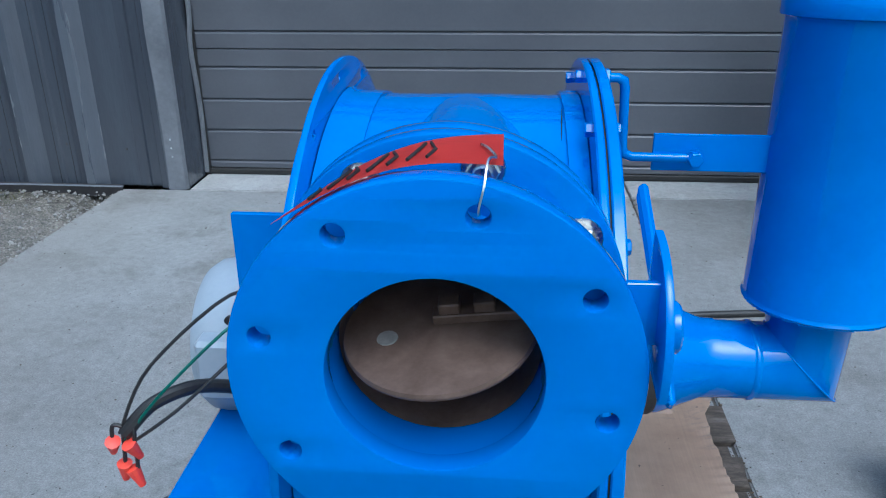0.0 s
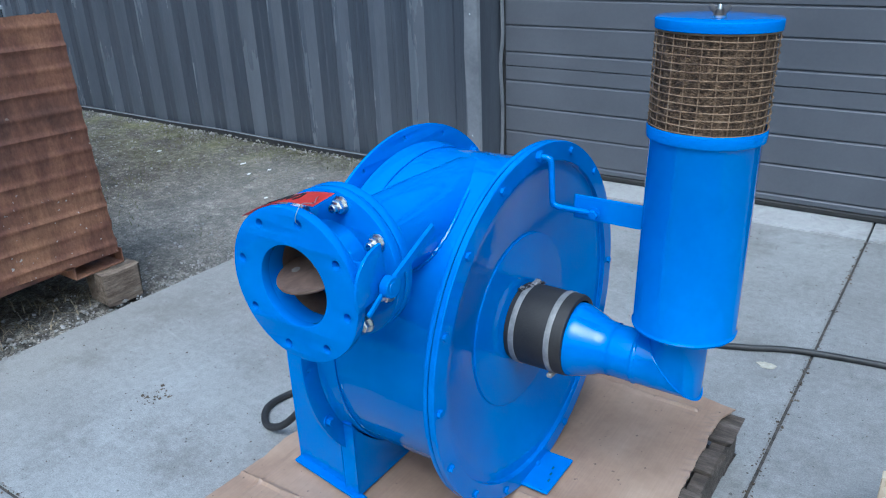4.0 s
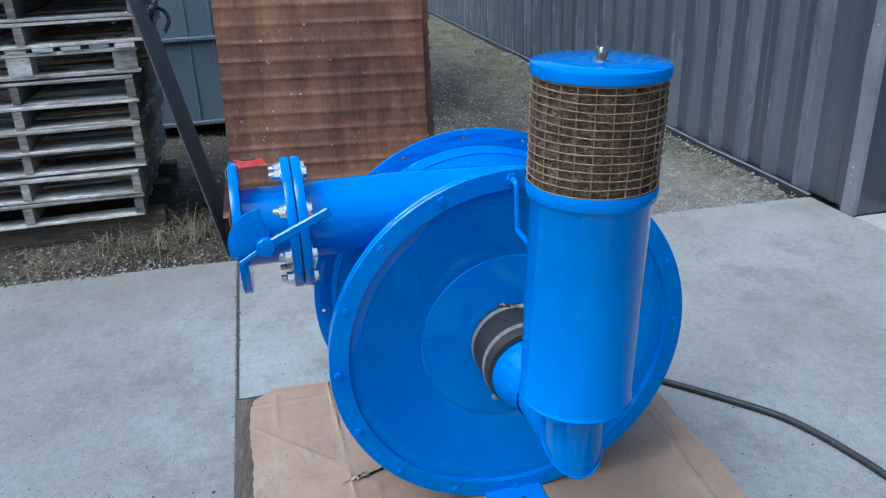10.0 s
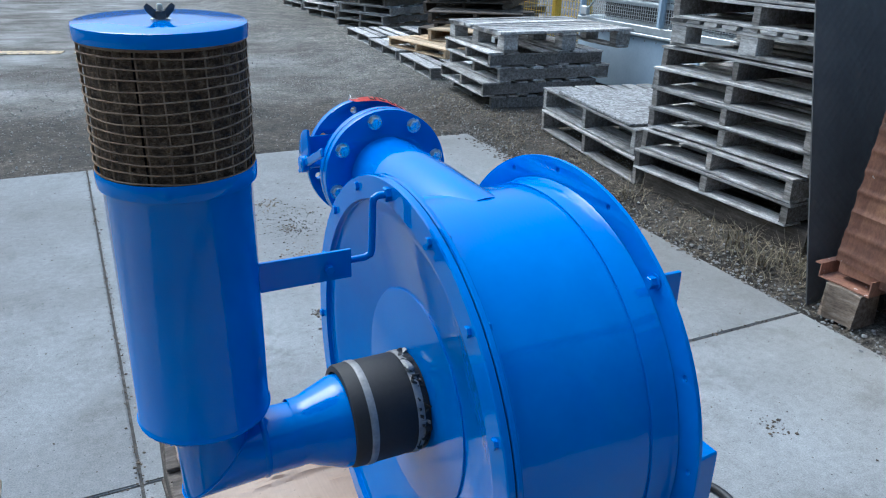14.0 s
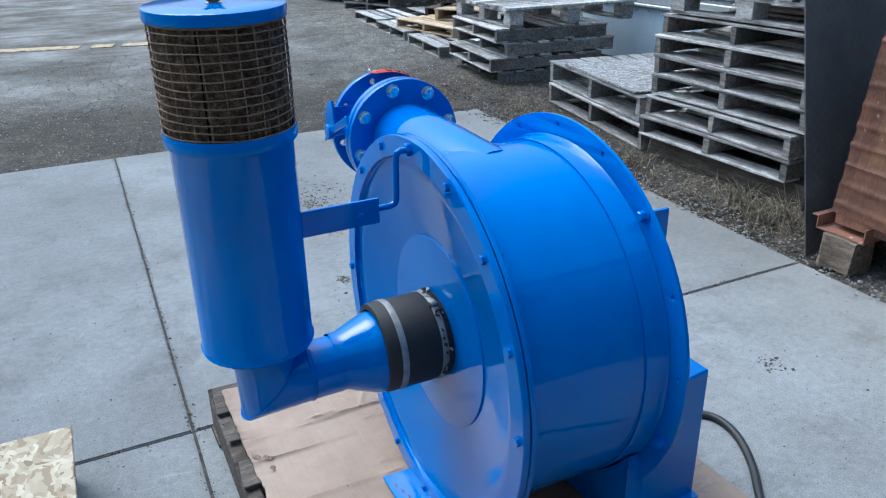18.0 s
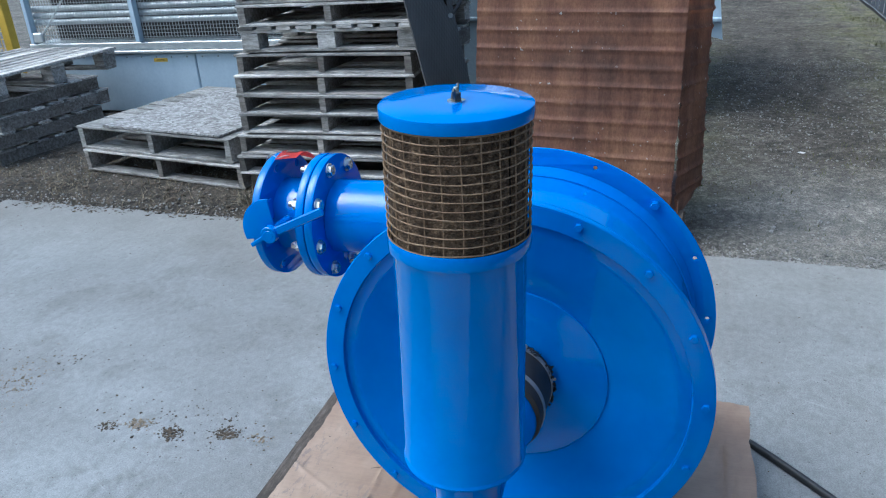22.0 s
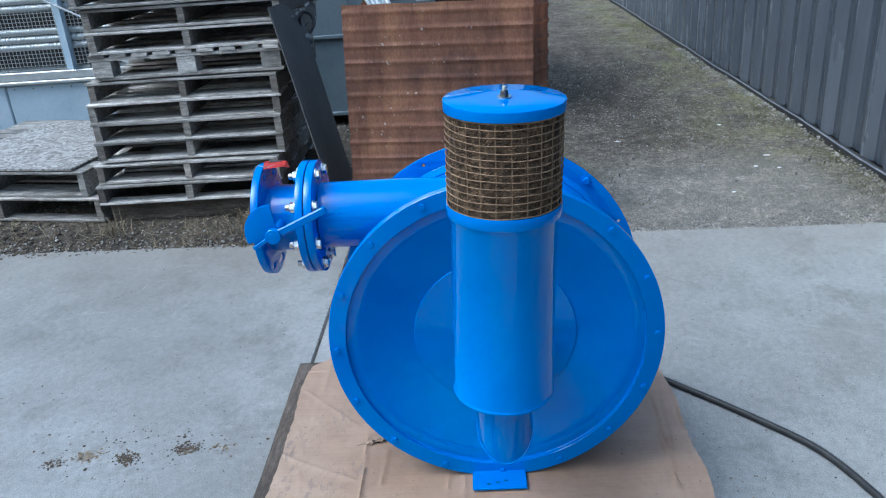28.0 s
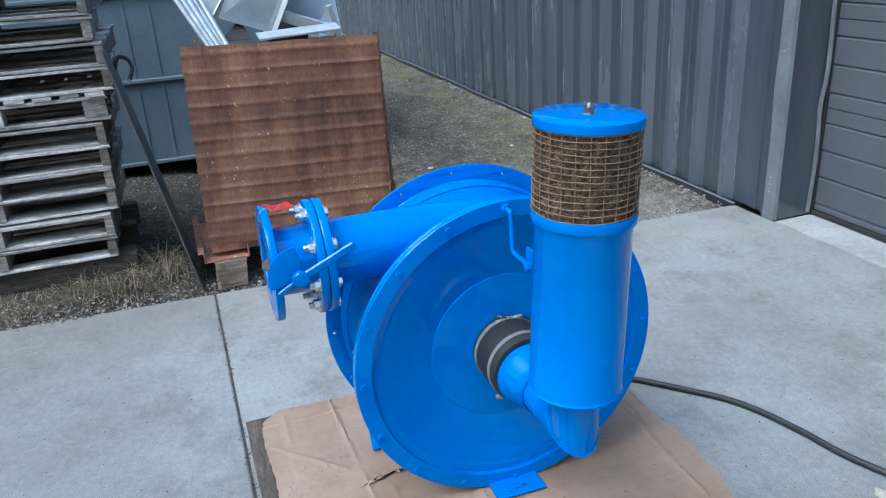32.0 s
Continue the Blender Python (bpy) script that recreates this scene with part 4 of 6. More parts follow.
for p, r in (((-0.462, 0.742, 0.547), (25, 20, 0)), ((-0.436, 0.742, 0.543), (20, -15, 0)), ((-0.455, 0.746, 0.508), (10, 10, 0)), ((-0.441, 0.746, 0.50), (0, -20, 0))):
    part("wire_nut", lathe([(0, 0.016), (0.0045, 0.015), (0.0055, 0.008), (0.0085, -0.008), (0.0095, -0.013), (0.006, -0.014), (0, -0.014)], 10), REDNUT, motor, "red plastic wire nut", Matrix.Translation(p) @ pose(0, 0, 0, *r) @ pose(0, 0, 0, 180, 0, 0))
    part("lead_end", tube([p, (p[0] + 0.004, p[1], p[2] + 0.03), (-0.447, 0.745, 0.575)], 0.0026, 6, True, 4), CABLE, motor)

# discharge pipe with the butterfly valve
PX, PZ, PR = -0.037, 0.853, 0.084
YF = 0.4395                     # open face of the valve
disc = part("discharge_pipe", tube([(PX, 0.588, PZ), (PX, 0.80, PZ), (PX, 0.90, PZ - 0.004), (PX - 0.005, 0.96, PZ - 0.0078), (PX - 0.010, 1.003, PZ - 0.0112)], PR, 64), BLUE, blower, "blue round discharge pipe leaving the top of the drum")
bead = []
for k in range(61):
    a = radians(-118 + 152 * k / 60)
    zz = PZ + PR * math.sin(a)
    q = R_DRUM ** 2 - (zz - CZ) ** 2
    if q > 0:
        bead.append((PX + (PR + 0.001) * math.cos(a), CY - math.sqrt(q) - 0.001, zz))
part("saddle_weld", tube(bead, [0.0045 + 0.0012 * math.sin(k * 2.3) for k in range(len(bead))], 8), BLUE, disc, "rough weld bead where the pipe meets the drum")
part("seam_slit", tube([(0.0785 - 0.0006 * k, CY + 0.3665 * math.cos(radians(96 + 1.7 * k)), CZ + 0.3665 * math.sin(radians(96 + 1.7 * k))) for k in range(9)], [0.0003 + 0.0006 * math.sin(math.pi * k / 8) for k in range(9)], 6), INK, drum, "dark open seam beside the front band")
PALESCRAPE = surface("scraped_pale_paint", [(0.3, (0.20, 0.36, 0.62)), (0.7, (0.42, 0.55, 0.74))], 60, (0.5, 0.7), 0, 0.1, 150)
for xs, a0, a1 in ((0.072, -8, 6), (0.070, 20, 27), (0.074, 48, 52), (-0.150, 30, 33), (-0.152, 8, 10)):
    part("paint_scrape", lathe([(R_DRUM + 0.0008, xs), (R_DRUM + 0.0016, xs + 0.0012), (R_DRUM + 0.0008, xs + 0.0026)], 14, 'x', AT, arc=(radians(a0 - 90), radians(a1 - 90))), PALESCRAPE, drum, "pale scrape in the blue paint")
ANG = [31.3 + 45 * k for k in range(8)]
holes = [circle_pts(0.0098, 16, 0.1207 * math.cos(radians(a)), 0.1207 * math.sin(radians(a))) for a in ANG]


def pipe_flange(y0, y1, bore, drilled):
    m = Matrix.Translation((PX, (y0 + y1) / 2, PZ)) @ FACE_Y
    return plate([circle_pts(0.1402, 72), circle_pts(bore, 64)] + (holes if drilled else []), y1 - y0, 0.002, m)


valve = part("butterfly_valve", lathe([(0.0755, 0.45), (0.0755, 0.565), (0.084, 0.565), (0.084, 0.45)], 64, 'y', (PX, 0, PZ), closed=True), BLUE, blower, "blue butterfly valve body with an open face")
part("face_flange", pipe_flange(YF, YF + 0.019, 0.0765, True), BLUE, valve, "round blue flange with eight empty bolt holes")
inner_flange = part("inner_flange", pipe_flange(0.546, 0.565, 0.0755, False), BLUE, valve)
part("flange_gasket", lathe([(0.137, 0.565), (0.137, 0.5675)], 64, 'y', (PX, 0, PZ)), RUBBER, valve)
pipe_fl = part("pipe_flange", pipe_flange(0.5675, 0.587, 0.0755, False), BLUE, disc)
nut_big = mesh_of("flange_nut", join(hexbolt(0.0130, 0.013, 0.0165), lathe([(0, 0.014), (0.0078, 0.014), (0.0078, 0.024), (0.0068, 0.026), (0, 0.026)], 14)), STEEL, False)
head_big = mesh_of("flange_bolt", hexbolt(0.0130, 0.009, 0.0165), STEEL, False)
for a in ANG:
    p = (0.1207 * math.cos(radians(a)), 0.1207 * math.sin(radians(a)))
    part("flange_nut", nut_big, None, inner_flange, "shiny zinc plated nut on its bolt", Matrix.Translation((PX + p[0], 0.546, PZ + p[1])) @ FACE_Y)
    part("flange_bolt", head_big, None, pipe_fl, "shiny zinc plated bolt head", Matrix.Translation((PX + p[0], 0.587, PZ + p[1])) @ FACE_Y @ pose(0, 0, 0, 180, 0, 0))
flap_m = Matrix.Translation((PX, 0.4985, PZ + 0.008)) @ pose(0, 0, 0, 12, -6, 0)
flap = part("valve_disc", lathe([(0, -0.003), (0.0715, -0.003), (0.0725, 0), (0.0715, 0.003), (0, 0.003)], 48), BROWNSTEEL, valve, "brown steel valve disc turned open", flap_m)
part("disc_bar", box(-0.005, -0.001, 0.0032, 0.0715, 0.014, 0.011, 0.001), BROWNSTEEL, flap)
for dx in (0.008, 0.034):
    part("disc_bolt", box(dx - 0.008, 0.0, 0.0112, dx + 0.008, 0.014, 0.020, 0.001), BROWNSTEEL, flap)
part("bore_lining", lathe([(0.0745, 0.49), (0.0745, 0.90)], 48, 'y', (PX, 0, PZ)), BROWNSTEEL, valve)
part("disc_plug", lathe([(0, 0.0042), (0.0075, 0.004), (0.008, 0.003)], 16, 'z', (-0.038, -0.012, 0)), CLAMPSTEEL, flap)
# quadrant and lever on the valve's shaft
SX, SY, SZ = 0.0615, 0.497, 0.868
quad = [(SY - 0.014, SZ - 0.012)] + [(SY + 0.070 * math.cos(a), SZ + 0.004 + 0.070 * math.sin(a)) for a in [radians(200 - 108 * k / 14) for k in range(15)]] + [(SY + 0.006, SZ + 0.012)]
part("quadrant", plate([quad], 0.006, 0.001, Matrix.Translation((0.1125, 0, 0)) @ FACE_X), BLUE, valve, "blue quarter round valve position plate")
part("quadrant_stay", box(0.045, 0.4585, 0.874, 0.1125, 0.4645, 0.92, 0.001), BLUE, valve)
part("valve_shaft", lathe([(0.012, 0.03), (0.012, 0.132), (0.010, 0.135), (0, 0.135)], 20, 'x', (0, SY, SZ)), BLUE, valve)
lever = part("lever", lathe([(0.017, 0.117), (0.019, 0.119), (0.019, 0.132), (0.017, 0.134), (0.009, 0.134), (0.009, 0.131), (0, 0.131)], 24, 'x', (0, SY, SZ)), BLUE, valve, "blue valve lever standing half open")
part("lever_arm", box(0.012, -0.0095, -0.004, 0.145, 0.0095, 0.004, 0.003), BLUE, lever, "", Matrix.Translation((0.1235, SY, SZ)) @ Matrix(((0, 0, 1, 0), (math.cos(0.42), -math.sin(0.42), 0, 0), (math.sin(0.42), math.cos(0.42), 0, 0), (0, 0, 0, 1))))
part("pointer", box(-0.062, -0.004, -0.003, -0.01, 0.006, 0.003, 0.002), BLUE, lever, "", Matrix.Translation((0.1215, SY, SZ)) @ Matrix(((0, 0, 1, 0), (math.cos(0.55), -math.sin(0.55), 0, 0), (math.sin(0.55), math.cos(0.55), 0, 0), (0, 0, 0, 1))))

# red tag wired to the flange
tg = bmesh.new()
NT, MT = 16, 4


def tag_at(u, w):
    """A place on the tag: u along it, w across it from -0.5 to 0.5."""
    return Vector((-0.140 + 0.146 * u, 0.438 + 0.026 * u + 0.055 * (w + 0.5), 0.962 + 0.034 * u + 0.016 * math.sin(math.pi * u) - (0.009 - 0.015 * u) * (w + 0.5)))


tv = {(i, j): tg.verts.new(tag_at(i / NT, j / MT - 0.5)) for i in range(NT + 1) for j in range(MT + 1)}
for i in range(NT):
    for j in range(MT):
        tg.faces.new([tv[i, j], tv[i + 1, j], tv[i + 1, j + 1], tv[i, j + 1]])
bmesh.ops.solidify(tg, geom=tg.faces[:], thickness=0.0008)
bmesh.ops.recalc_face_normals(tg, faces=tg.faces[:])
tag = tagged(part("hang_tag", tg, REDTAG), "red plastic hang tag wired to the valve flange", "tag")
LIFT = Vector((0, 0, 0.0012))
for k in range(7):
    u = 0.16 + 0.085 * k
    part("ink_stroke", tube([tag_at(u, -0.28) + LIFT, tag_at(u + 0.03, 0.0) + LIFT, tag_at(u + (0.06 if k % 2 else 0.0), 0.3) + LIFT], 0.0012, 5), INK, tag)
part("tie_wire", tube([tag_at(0.90, 0.1) + Vector((0, 0, 0.001)), tag_at(0.93, -0.1) + Vector((0, 0, 0.003)), tag_at(0.97, -0.35) + Vector((0, 0, 0.002)), (-0.003, 0.450, 1.004), (-0.005, 0.437, 0.992), (-0.008, 0.4355, 0.978), (-0.0085, 0.441, 0.971)], 0.0009, 5, True, 4), STEEL, tag)

# intake: coupling, pipe, canister and filter
coup = part("rubber_coupling", lathe([(0.082, 0.075), (0.088, 0.077), (0.0905, 0.090), (0.0925, 0.10), (0.0925, 0.222), (0.090, 0.228), (0.080, 0.229)], 56, 'x', (0, CY, 0.553)), RUBBER, blower, "black rubber sleeve coupling with two hose clamps")
for xx in (0.104, 0.190):
    part("hose_clamp", lathe([(0.0925, xx), (0.0938, xx), (0.0942, xx + 0.002), (0.0942, xx + 0.011), (0.0938, xx + 0.013), (0.0925, xx + 0.013)], 56, 'x', (0, CY, 0.553)), CLAMPSTEEL, coup)
    low_side = xx > 0.15
    cy, cz = (CY - 0.062, 0.553 - 0.075) if low_side else (CY + 0.030, 0.553 + 0.090)
    part("clamp_screw", box(xx - 0.001, cy - 0.012, cz - 0.006, xx + 0.013, cy + 0.012, cz + 0.005, 0.003), CLAMPSTEEL, coup)
# crumbling rubber and flaked sealant round the sleeve's inner end
flake_rnd = random.Random(23)
for k in range(54):
    a = radians(flake_rnd.uniform(-30, 112))
    r = 0.0935 + flake_rnd.uniform(-0.001, 0.003)
    w = flake_rnd.uniform(0.002, 0.0085)
    part("sealant_flake", plate([[(-w, -w * 0.6), (w, -w * 0.5), (w * 0.7, w * 0.8), (-w * 0.5, w * 0.6)]], 0.0015, 0.0), CLAMPSTEEL if k % 6 == 0 else RUBBER, coup, "", pose(flake_rnd.uniform(0.098, 0.114), CY + r * math.cos(a), 0.553 + r * math.sin(a), math.degrees(a) - 90 + flake_rnd.uniform(-30, 30), flake_rnd.uniform(-25, 25), flake_rnd.uniform(0, 180)), smooth=False)
intake = part("intake_pipe", lathe([(0.083, 0.215), (0.083, 0.236), (0.080, 0.246), (0.066, 0.283), (0.060, 0.297), (0.0585, 0.31), (0.0585, 0.318)], 48, 'x', (0, CY, 0.545)), BLUE, blower, "blue reducer and mitred elbow pipe")
part("elbow", tube([(0.310, 1.010, 0.543), (0.340, 1.010, 0.543), (0.372, 1.011, 0.542), (0.447, 1.014, 0.540), (0.449, 1.014, 0.60), (0.452, 1.014, 0.66)], 0.0572, 40), BLUE, intake)
part("mitre_weld", tube([(0.4475 + 0.0578 * math.sin(a) * 0.98, 1.014 + 0.0578 * math.cos(a), 0.541 - 0.0578 * math.sin(a) * 0.98) for a in [2 * math.pi * k / 40 for k in range(41)]], 0.0018, 6, False), BLUE, intake, "weld seam round the mitred corner")
part("weld_ring", lathe([(0.0575, 0.366), (0.0592, 0.369), (0.0592, 0.373), (0.0575, 0.376)], 40, 'x', (0, 1.011, 0.542)), BLUE, intake)

CAN = Matrix.Translation((0.4545, 1.014, 0.628)) @ pose(0, 0, 0, -2.15, 0.4, 0)
can = part("filter_canister", lathe([(0.0, 0.013), (0.094, 0.013), (0.1005, 0.0145), (0.1025, 0.017), (0.1005, 0.0205), (0.0995, 0.023), (0.0995, 0.395), (0.1010, 0.398), (0.1060, 0.400), (0.1068, 0.404), (0.1068, 0.420), (0.1058, 0.4225), (0.1045, 0.4225), (0.1035, 0.420), (0.098, 0.405), (0.0, 0.40)], 72), BLUE, blower, "tall blue cylindrical filter canister", CAN)
weldm = bmesh.new()
for k in range(150):
    a = 2 * math.pi * k / 150
    join(weldm, lathe([(0, 0.0024), (0.0022, 0.0014), (0.0022, -0.0014), (0, -0.0024)], 5), Matrix.Translation((0.0992 * math.cos(a), 0.0985 * math.sin(a), 0.014 + RND.uniform(-0.0008, 0.0008))))
part("weld_bead", weldm, BLUE, can)
part("stay_plate", box(-0.250, -0.004, 0.197, -0.093, 0.002, 0.247, 0.0008), BLUE, can, "flat blue support bar from the canister to the drum")
part("stay_bolt", hexbolt(0.0085, 0.008), BLUE, can, "", Matrix.Translation((-0.212, 0.002, 0.218)) @ FACE_Y @ pose(0, 0, 0, 180, 0, 0), smooth=False)
rod = part("stay_rod", tube([(0.128, 1.002, 0.953), (0.150, 1.002, 0.953), (0.158, 1.003, 0.949), (0.160, 1.003, 0.940), (0.163, 1.004, 0.862), (0.166, 1.004, 0.853), (0.176, 1.004, 0.849), (0.262, 1.004, 0.848)], 0.0062, 12), BLUE, blower, "bent blue steel stay rod")
part("rod_end_nut", hexbolt(0.0105, 0.009, 0.013), BLUE, rod, "", Matrix.Translation((0.258, 1.003, 0.848)) @ FACE_Y, smooth=False)
part("rod_nut", hexbolt(0.0125, 0.010), BLUE, rod, "", Matrix.Translation((XF, 1.002, 0.953)) @ FACE_X, smooth=False)

# foam element and its wire cage
element = part("filter_element", lathe([(0.0985, 0.40), (0.1005, 0.43), (0.1005, 0.575), (0.099, 0.590)], 60, arc=(radians(62), radians(420.5))), FOAM, can, "dirty brown foam filter element")
eb = bmesh.new()
eb.from_mesh(element.data)
bmesh.ops.subdivide_edges(eb, edges=eb.edges[:], cuts=3, use_grid_fill=True)
for vv in eb.verts:
    d = 0.0022 * noise.noise(vv.co * 70) + 0.0014 * noise.noise(vv.co * 160)
    n = Vector((vv.co.x, vv.co.y, 0)).normalized()
    vv.co += n * (d - 0.001)
eb.to_mesh(element.data)
eb.free()
part("element_core", lathe([(0.075, 0.40), (0.075, 0.59)], 32), BLACKVOID, element)
cage = part("wire_cage", lathe([(0.1030, 0.588), (0.1045, 0.589), (0.1045, 0.5915), (0.1030, 0.592)], 48), WIREMESH, can, "rusty welded wire mesh cage")


def ripple(a, z):
    return 0.1036 + 0.0014 * noise.noise((math.cos(a) * 2.6, math.sin(a) * 2.6, z * 18)) * (1 if 0.43 < z < 0.58 else 0.4)


NV, NH = 24, 13
for k in range(NV):
    a = 2 * math.pi * (k + 0.3) / NV
    part("wire", tube([(ripple(a, z) * math.cos(a + 0.01 * math.sin(z * 30)), ripple(a, z) * math.sin(a + 0.01 * math.sin(z * 30)), z) for z in [0.414 + 0.175 * i / 8 for i in range(9)]], 0.0012, 5), WIREMESH, cage)
for k in range(NH):
    z = 0.424 + 0.0130 * k
    part("wire", tube([((ripple(a, z) + 0.0014) * math.cos(a), (ripple(a, z) + 0.0014) * math.sin(a), z + 0.0013 * math.sin(2 * a + 0.5 * k) + 0.0005 * math.sin(7 * a + 2 * k)) for a in [2 * math.pi * i / 64 for i in range(65)]], 0.00115, 5, False), WIREMESH, cage)
lid = part("lid", lathe([(0.1035, 0.5925), (0.1078, 0.5925), (0.1082, 0.5945), (0.1082, 0.608), (0.1076, 0.6098), (0.106, 0.6108), (0.05, 0.6112), (0.0, 0.6112)], 72), BLUE, can, "flat blue round lid")
part("washer", lathe([(0.004, 0.6113), (0.0125, 0.6113), (0.0125, 0.6130), (0.004, 0.6130)], 24), STEEL, lid)
part("stud", lathe([(0.004, 0.60), (0.004, 0.629), (0.003, 0.631), (0, 0.631)], 12), STEEL, lid)
wing = bmesh.new()
join(wing, lathe([(0.0042, 0.616), (0.0085, 0.616), (0.0078, 0.628), (0.0042, 0.629)], 16))
for s in (1, -1):
    w = plate([[(0.004, 0.0), (0.010, 0.001), (0.019, 0.011), (0.0215, 0.018), (0.018, 0.0215), (0.013, 0.018), (0.006, 0.010)]], 0.004, 0.0014, Matrix.Translation((0, 0, 0.617)) @ pose(0, 0, 0, 90, 0, 0))
    join(wing, w, pose(0, 0, 0, 0, 0, 6 + (0 if s == 1 else 180)))
part("wing_nut", wing, WINGSTEEL, lid, "dark steel wing nut", Matrix.Translation((0, 0, 0.613)) @ Matrix.Diagonal((0.85, 0.85, 0.8, 1)) @ Matrix.Translation((0, 0, -0.616)))

# pallet and cardboard under it


def board(x0, y0, z0, x1, y1, z1, rnd, rough=0.004):
    """A worn plank of six sections along its longest side: bowed, chipped at the edges, ragged at the ends."""
    lo, hi = Vector((x0, y0, z0)), Vector((x1, y1, z1))
    size = hi - lo
    ax = max(range(3), key=lambda k: size[k])
    u, v = [k for k in range(3) if k != ax]
    c = 0.0025
    ring = [(0, c), (c, 0), (size[u] - c, 0), (size[u], c), (size[u], size[v] - c), (size[u] - c, size[v]), (c, size[v]), (0, size[v] - c)]
    bm = bmesh.new()
    rings = []
    bow, n = rnd.uniform(-1, 1) * rough * 0.8, 6
    for k in range(n):
        t = k / (n - 1)
        vs = []
        chip = [rnd.uniform(-1, 1) * rough for _ in range(2)]
        for i, (a, b) in enumerate(ring):
            p = Vector((0, 0, 0))
            p[ax] = lo[ax] + size[ax] * t + (rnd.uniform(-1.6, 1.6) * rough if k in (0, n - 1) else 0.0)
            p[u] = lo[u] + a + chip[0 if a < size[u] / 2 else 1] * 0.7
            p[v] = lo[v] + b + bow * math.sin(math.pi * t) + rnd.uniform(-1, 1) * 0.0012
            vs.append(bm.verts.new(p))
        rings.append(vs)
    for p, q in zip(rings, rings[1:]):
        for i in range(8):
            bm.faces.new([p[i], p[(i + 1) % 8], q[(i + 1) % 8], q[i]])
    bm.faces.new(rings[0][::-1])
    bm.faces.new(rings[-1])
    bmesh.ops.recalc_face_normals(bm, faces=bm.faces[:])
    return bm


def make_pallet(lx, ly, h, seed, wood, label, boards=7, missing=()):
    """Stringers run along x, boards along y; origin at the middle of its underside."""
    rnd = random.Random(seed)
    p = thing("pallet", None, label, "pallet")
    t = 0.0145
    for k, y in enumerate((-ly / 2 + 0.02, 0.0, ly / 2 - 0.02)):
        part("stringer", board(-lx / 2 + 0.004, y - 0.019, t, lx / 2 - 0.006, y + 0.019, h - t, rnd, 0.003), DARKSTRINGER if wood is WOOD else wood, p)
    for k in range(boards):
        w = rnd.uniform(0.085, 0.115) if k not in (0, boards - 1) else 0.13
        x = -lx / 2 + w / 2 + (lx - w) * k / (boards - 1)
        if k in missing:
            continue
        part("deck_board", board(x - w / 2, -ly / 2 + rnd.uniform(-0.012, 0.012), h - t, x + w / 2, ly / 2 + rnd.uniform(-0.012, 0.012), h, rnd), wood, p)
    for k in range(4):
        x = -lx / 2 + 0.055 + (lx - 0.11) * k / 3
        part("bottom_board", board(x - 0.05, -ly / 2, 0, x + 0.05, ly / 2, t, rnd), wood, p)
    return p


def make_block_pallet(lx, ly, h, seed, wood, label, boards=9):
    """Nine blocks between boards; the deck boards run along x."""
    rnd = random.Random(seed)
    p = thing("pallet", None, label, "pallet")
    t = 0.018
    for i in range(3):
        x = -lx / 2 + 0.06 + (lx - 0.12) * i / 2
        part("bottom_board", board(x - 0.05, -ly / 2, 0, x + 0.05, ly / 2, t, rnd), wood, p)
        part("cross_board", board(x - 0.055, -ly / 2, h - 2 * t, x + 0.055, ly / 2, h - t - 0.001, rnd), wood, p)
        for j in range(3):
            y = -ly / 2 + 0.06 + (ly - 0.12) * j / 2
            part("block", board(x - 0.055, y - 0.05, t + 0.001, x + 0.055, y + 0.05, h - 2 * t - 0.001, rnd, 0.003), wood, p)
    for k in range(boards):
        y = -ly / 2 + 0.045 + (ly - 0.09) * k / (boards - 1)
        part("deck_board", board(-lx / 2 + rnd.uniform(-0.02, 0.012), y - 0.043, h - t, lx / 2 + rnd.uniform(-0.012, 0.02), y + 0.043, h, rnd), wood, p)
    return p


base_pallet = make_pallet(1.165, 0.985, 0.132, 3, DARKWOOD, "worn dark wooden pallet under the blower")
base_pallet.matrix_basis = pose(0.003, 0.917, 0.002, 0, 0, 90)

cb = bmesh.new()
NX, NY = 150, 180
cv = {}
CX0, CX1, CY0, CY1 = -0.502, 0.458, 0.378, 1.545
CREASES = (((0.447, 0.729), (0.205, 0.725), 0.005), ((0.427, 0.903), (0.135, 0.909), 0.005), ((0.32, 0.62), (0.215, 0.613), 0.004), ((-0.216, 1.503), (0.011, 1.485), 0.004), ((0.011, 1.485), (0.221, 1.449), 0.004), ((-0.462, 0.453), (-0.311, 0.45), 0.003), ((0.015, 0.689), (0.155, 0.682), 0.003), ((0.109, 0.869), (0.18, 0.863), 0.003), ((-0.244, 1.528), (-0.022, 1.535), 0.003), ((-0.50, 0.610), (0.45, 0.640), 0.005), ((-0.455, 1.30), (-0.425, 0.39), 0.003), ((0.02, 0.39), (0.14, 0.62), 0.003), ((-0.30, 0.40), (-0.12, 0.58), 0.003), ((-0.30, 1.475), (0.36, 1.455), 0.005), ((0.10, 0.45), (0.46, 0.52), 0.003))


def crease(x, y):
    """Height that the folds and dents add at a place."""
    h = 0.0
    for (ax, ay), (bx, by), d in CREASES:
        ux, uy = bx - ax, by - ay
        t = ((x - ax) * ux + (y - ay) * uy) / (ux * ux + uy * uy)
        if -0.05 < t < 1.05:
            off = abs((x - ax) * uy - (y - ay) * ux) / math.hypot(ux, uy) + 0.004 * noise.noise((x * 22, y * 22, 4))
            h += 1.8 * d * max(0.0, 1 - abs(off) / 0.008) * (0.6 + 0.8 * noise.noise((x * 12, y * 12, 6)))
    return h


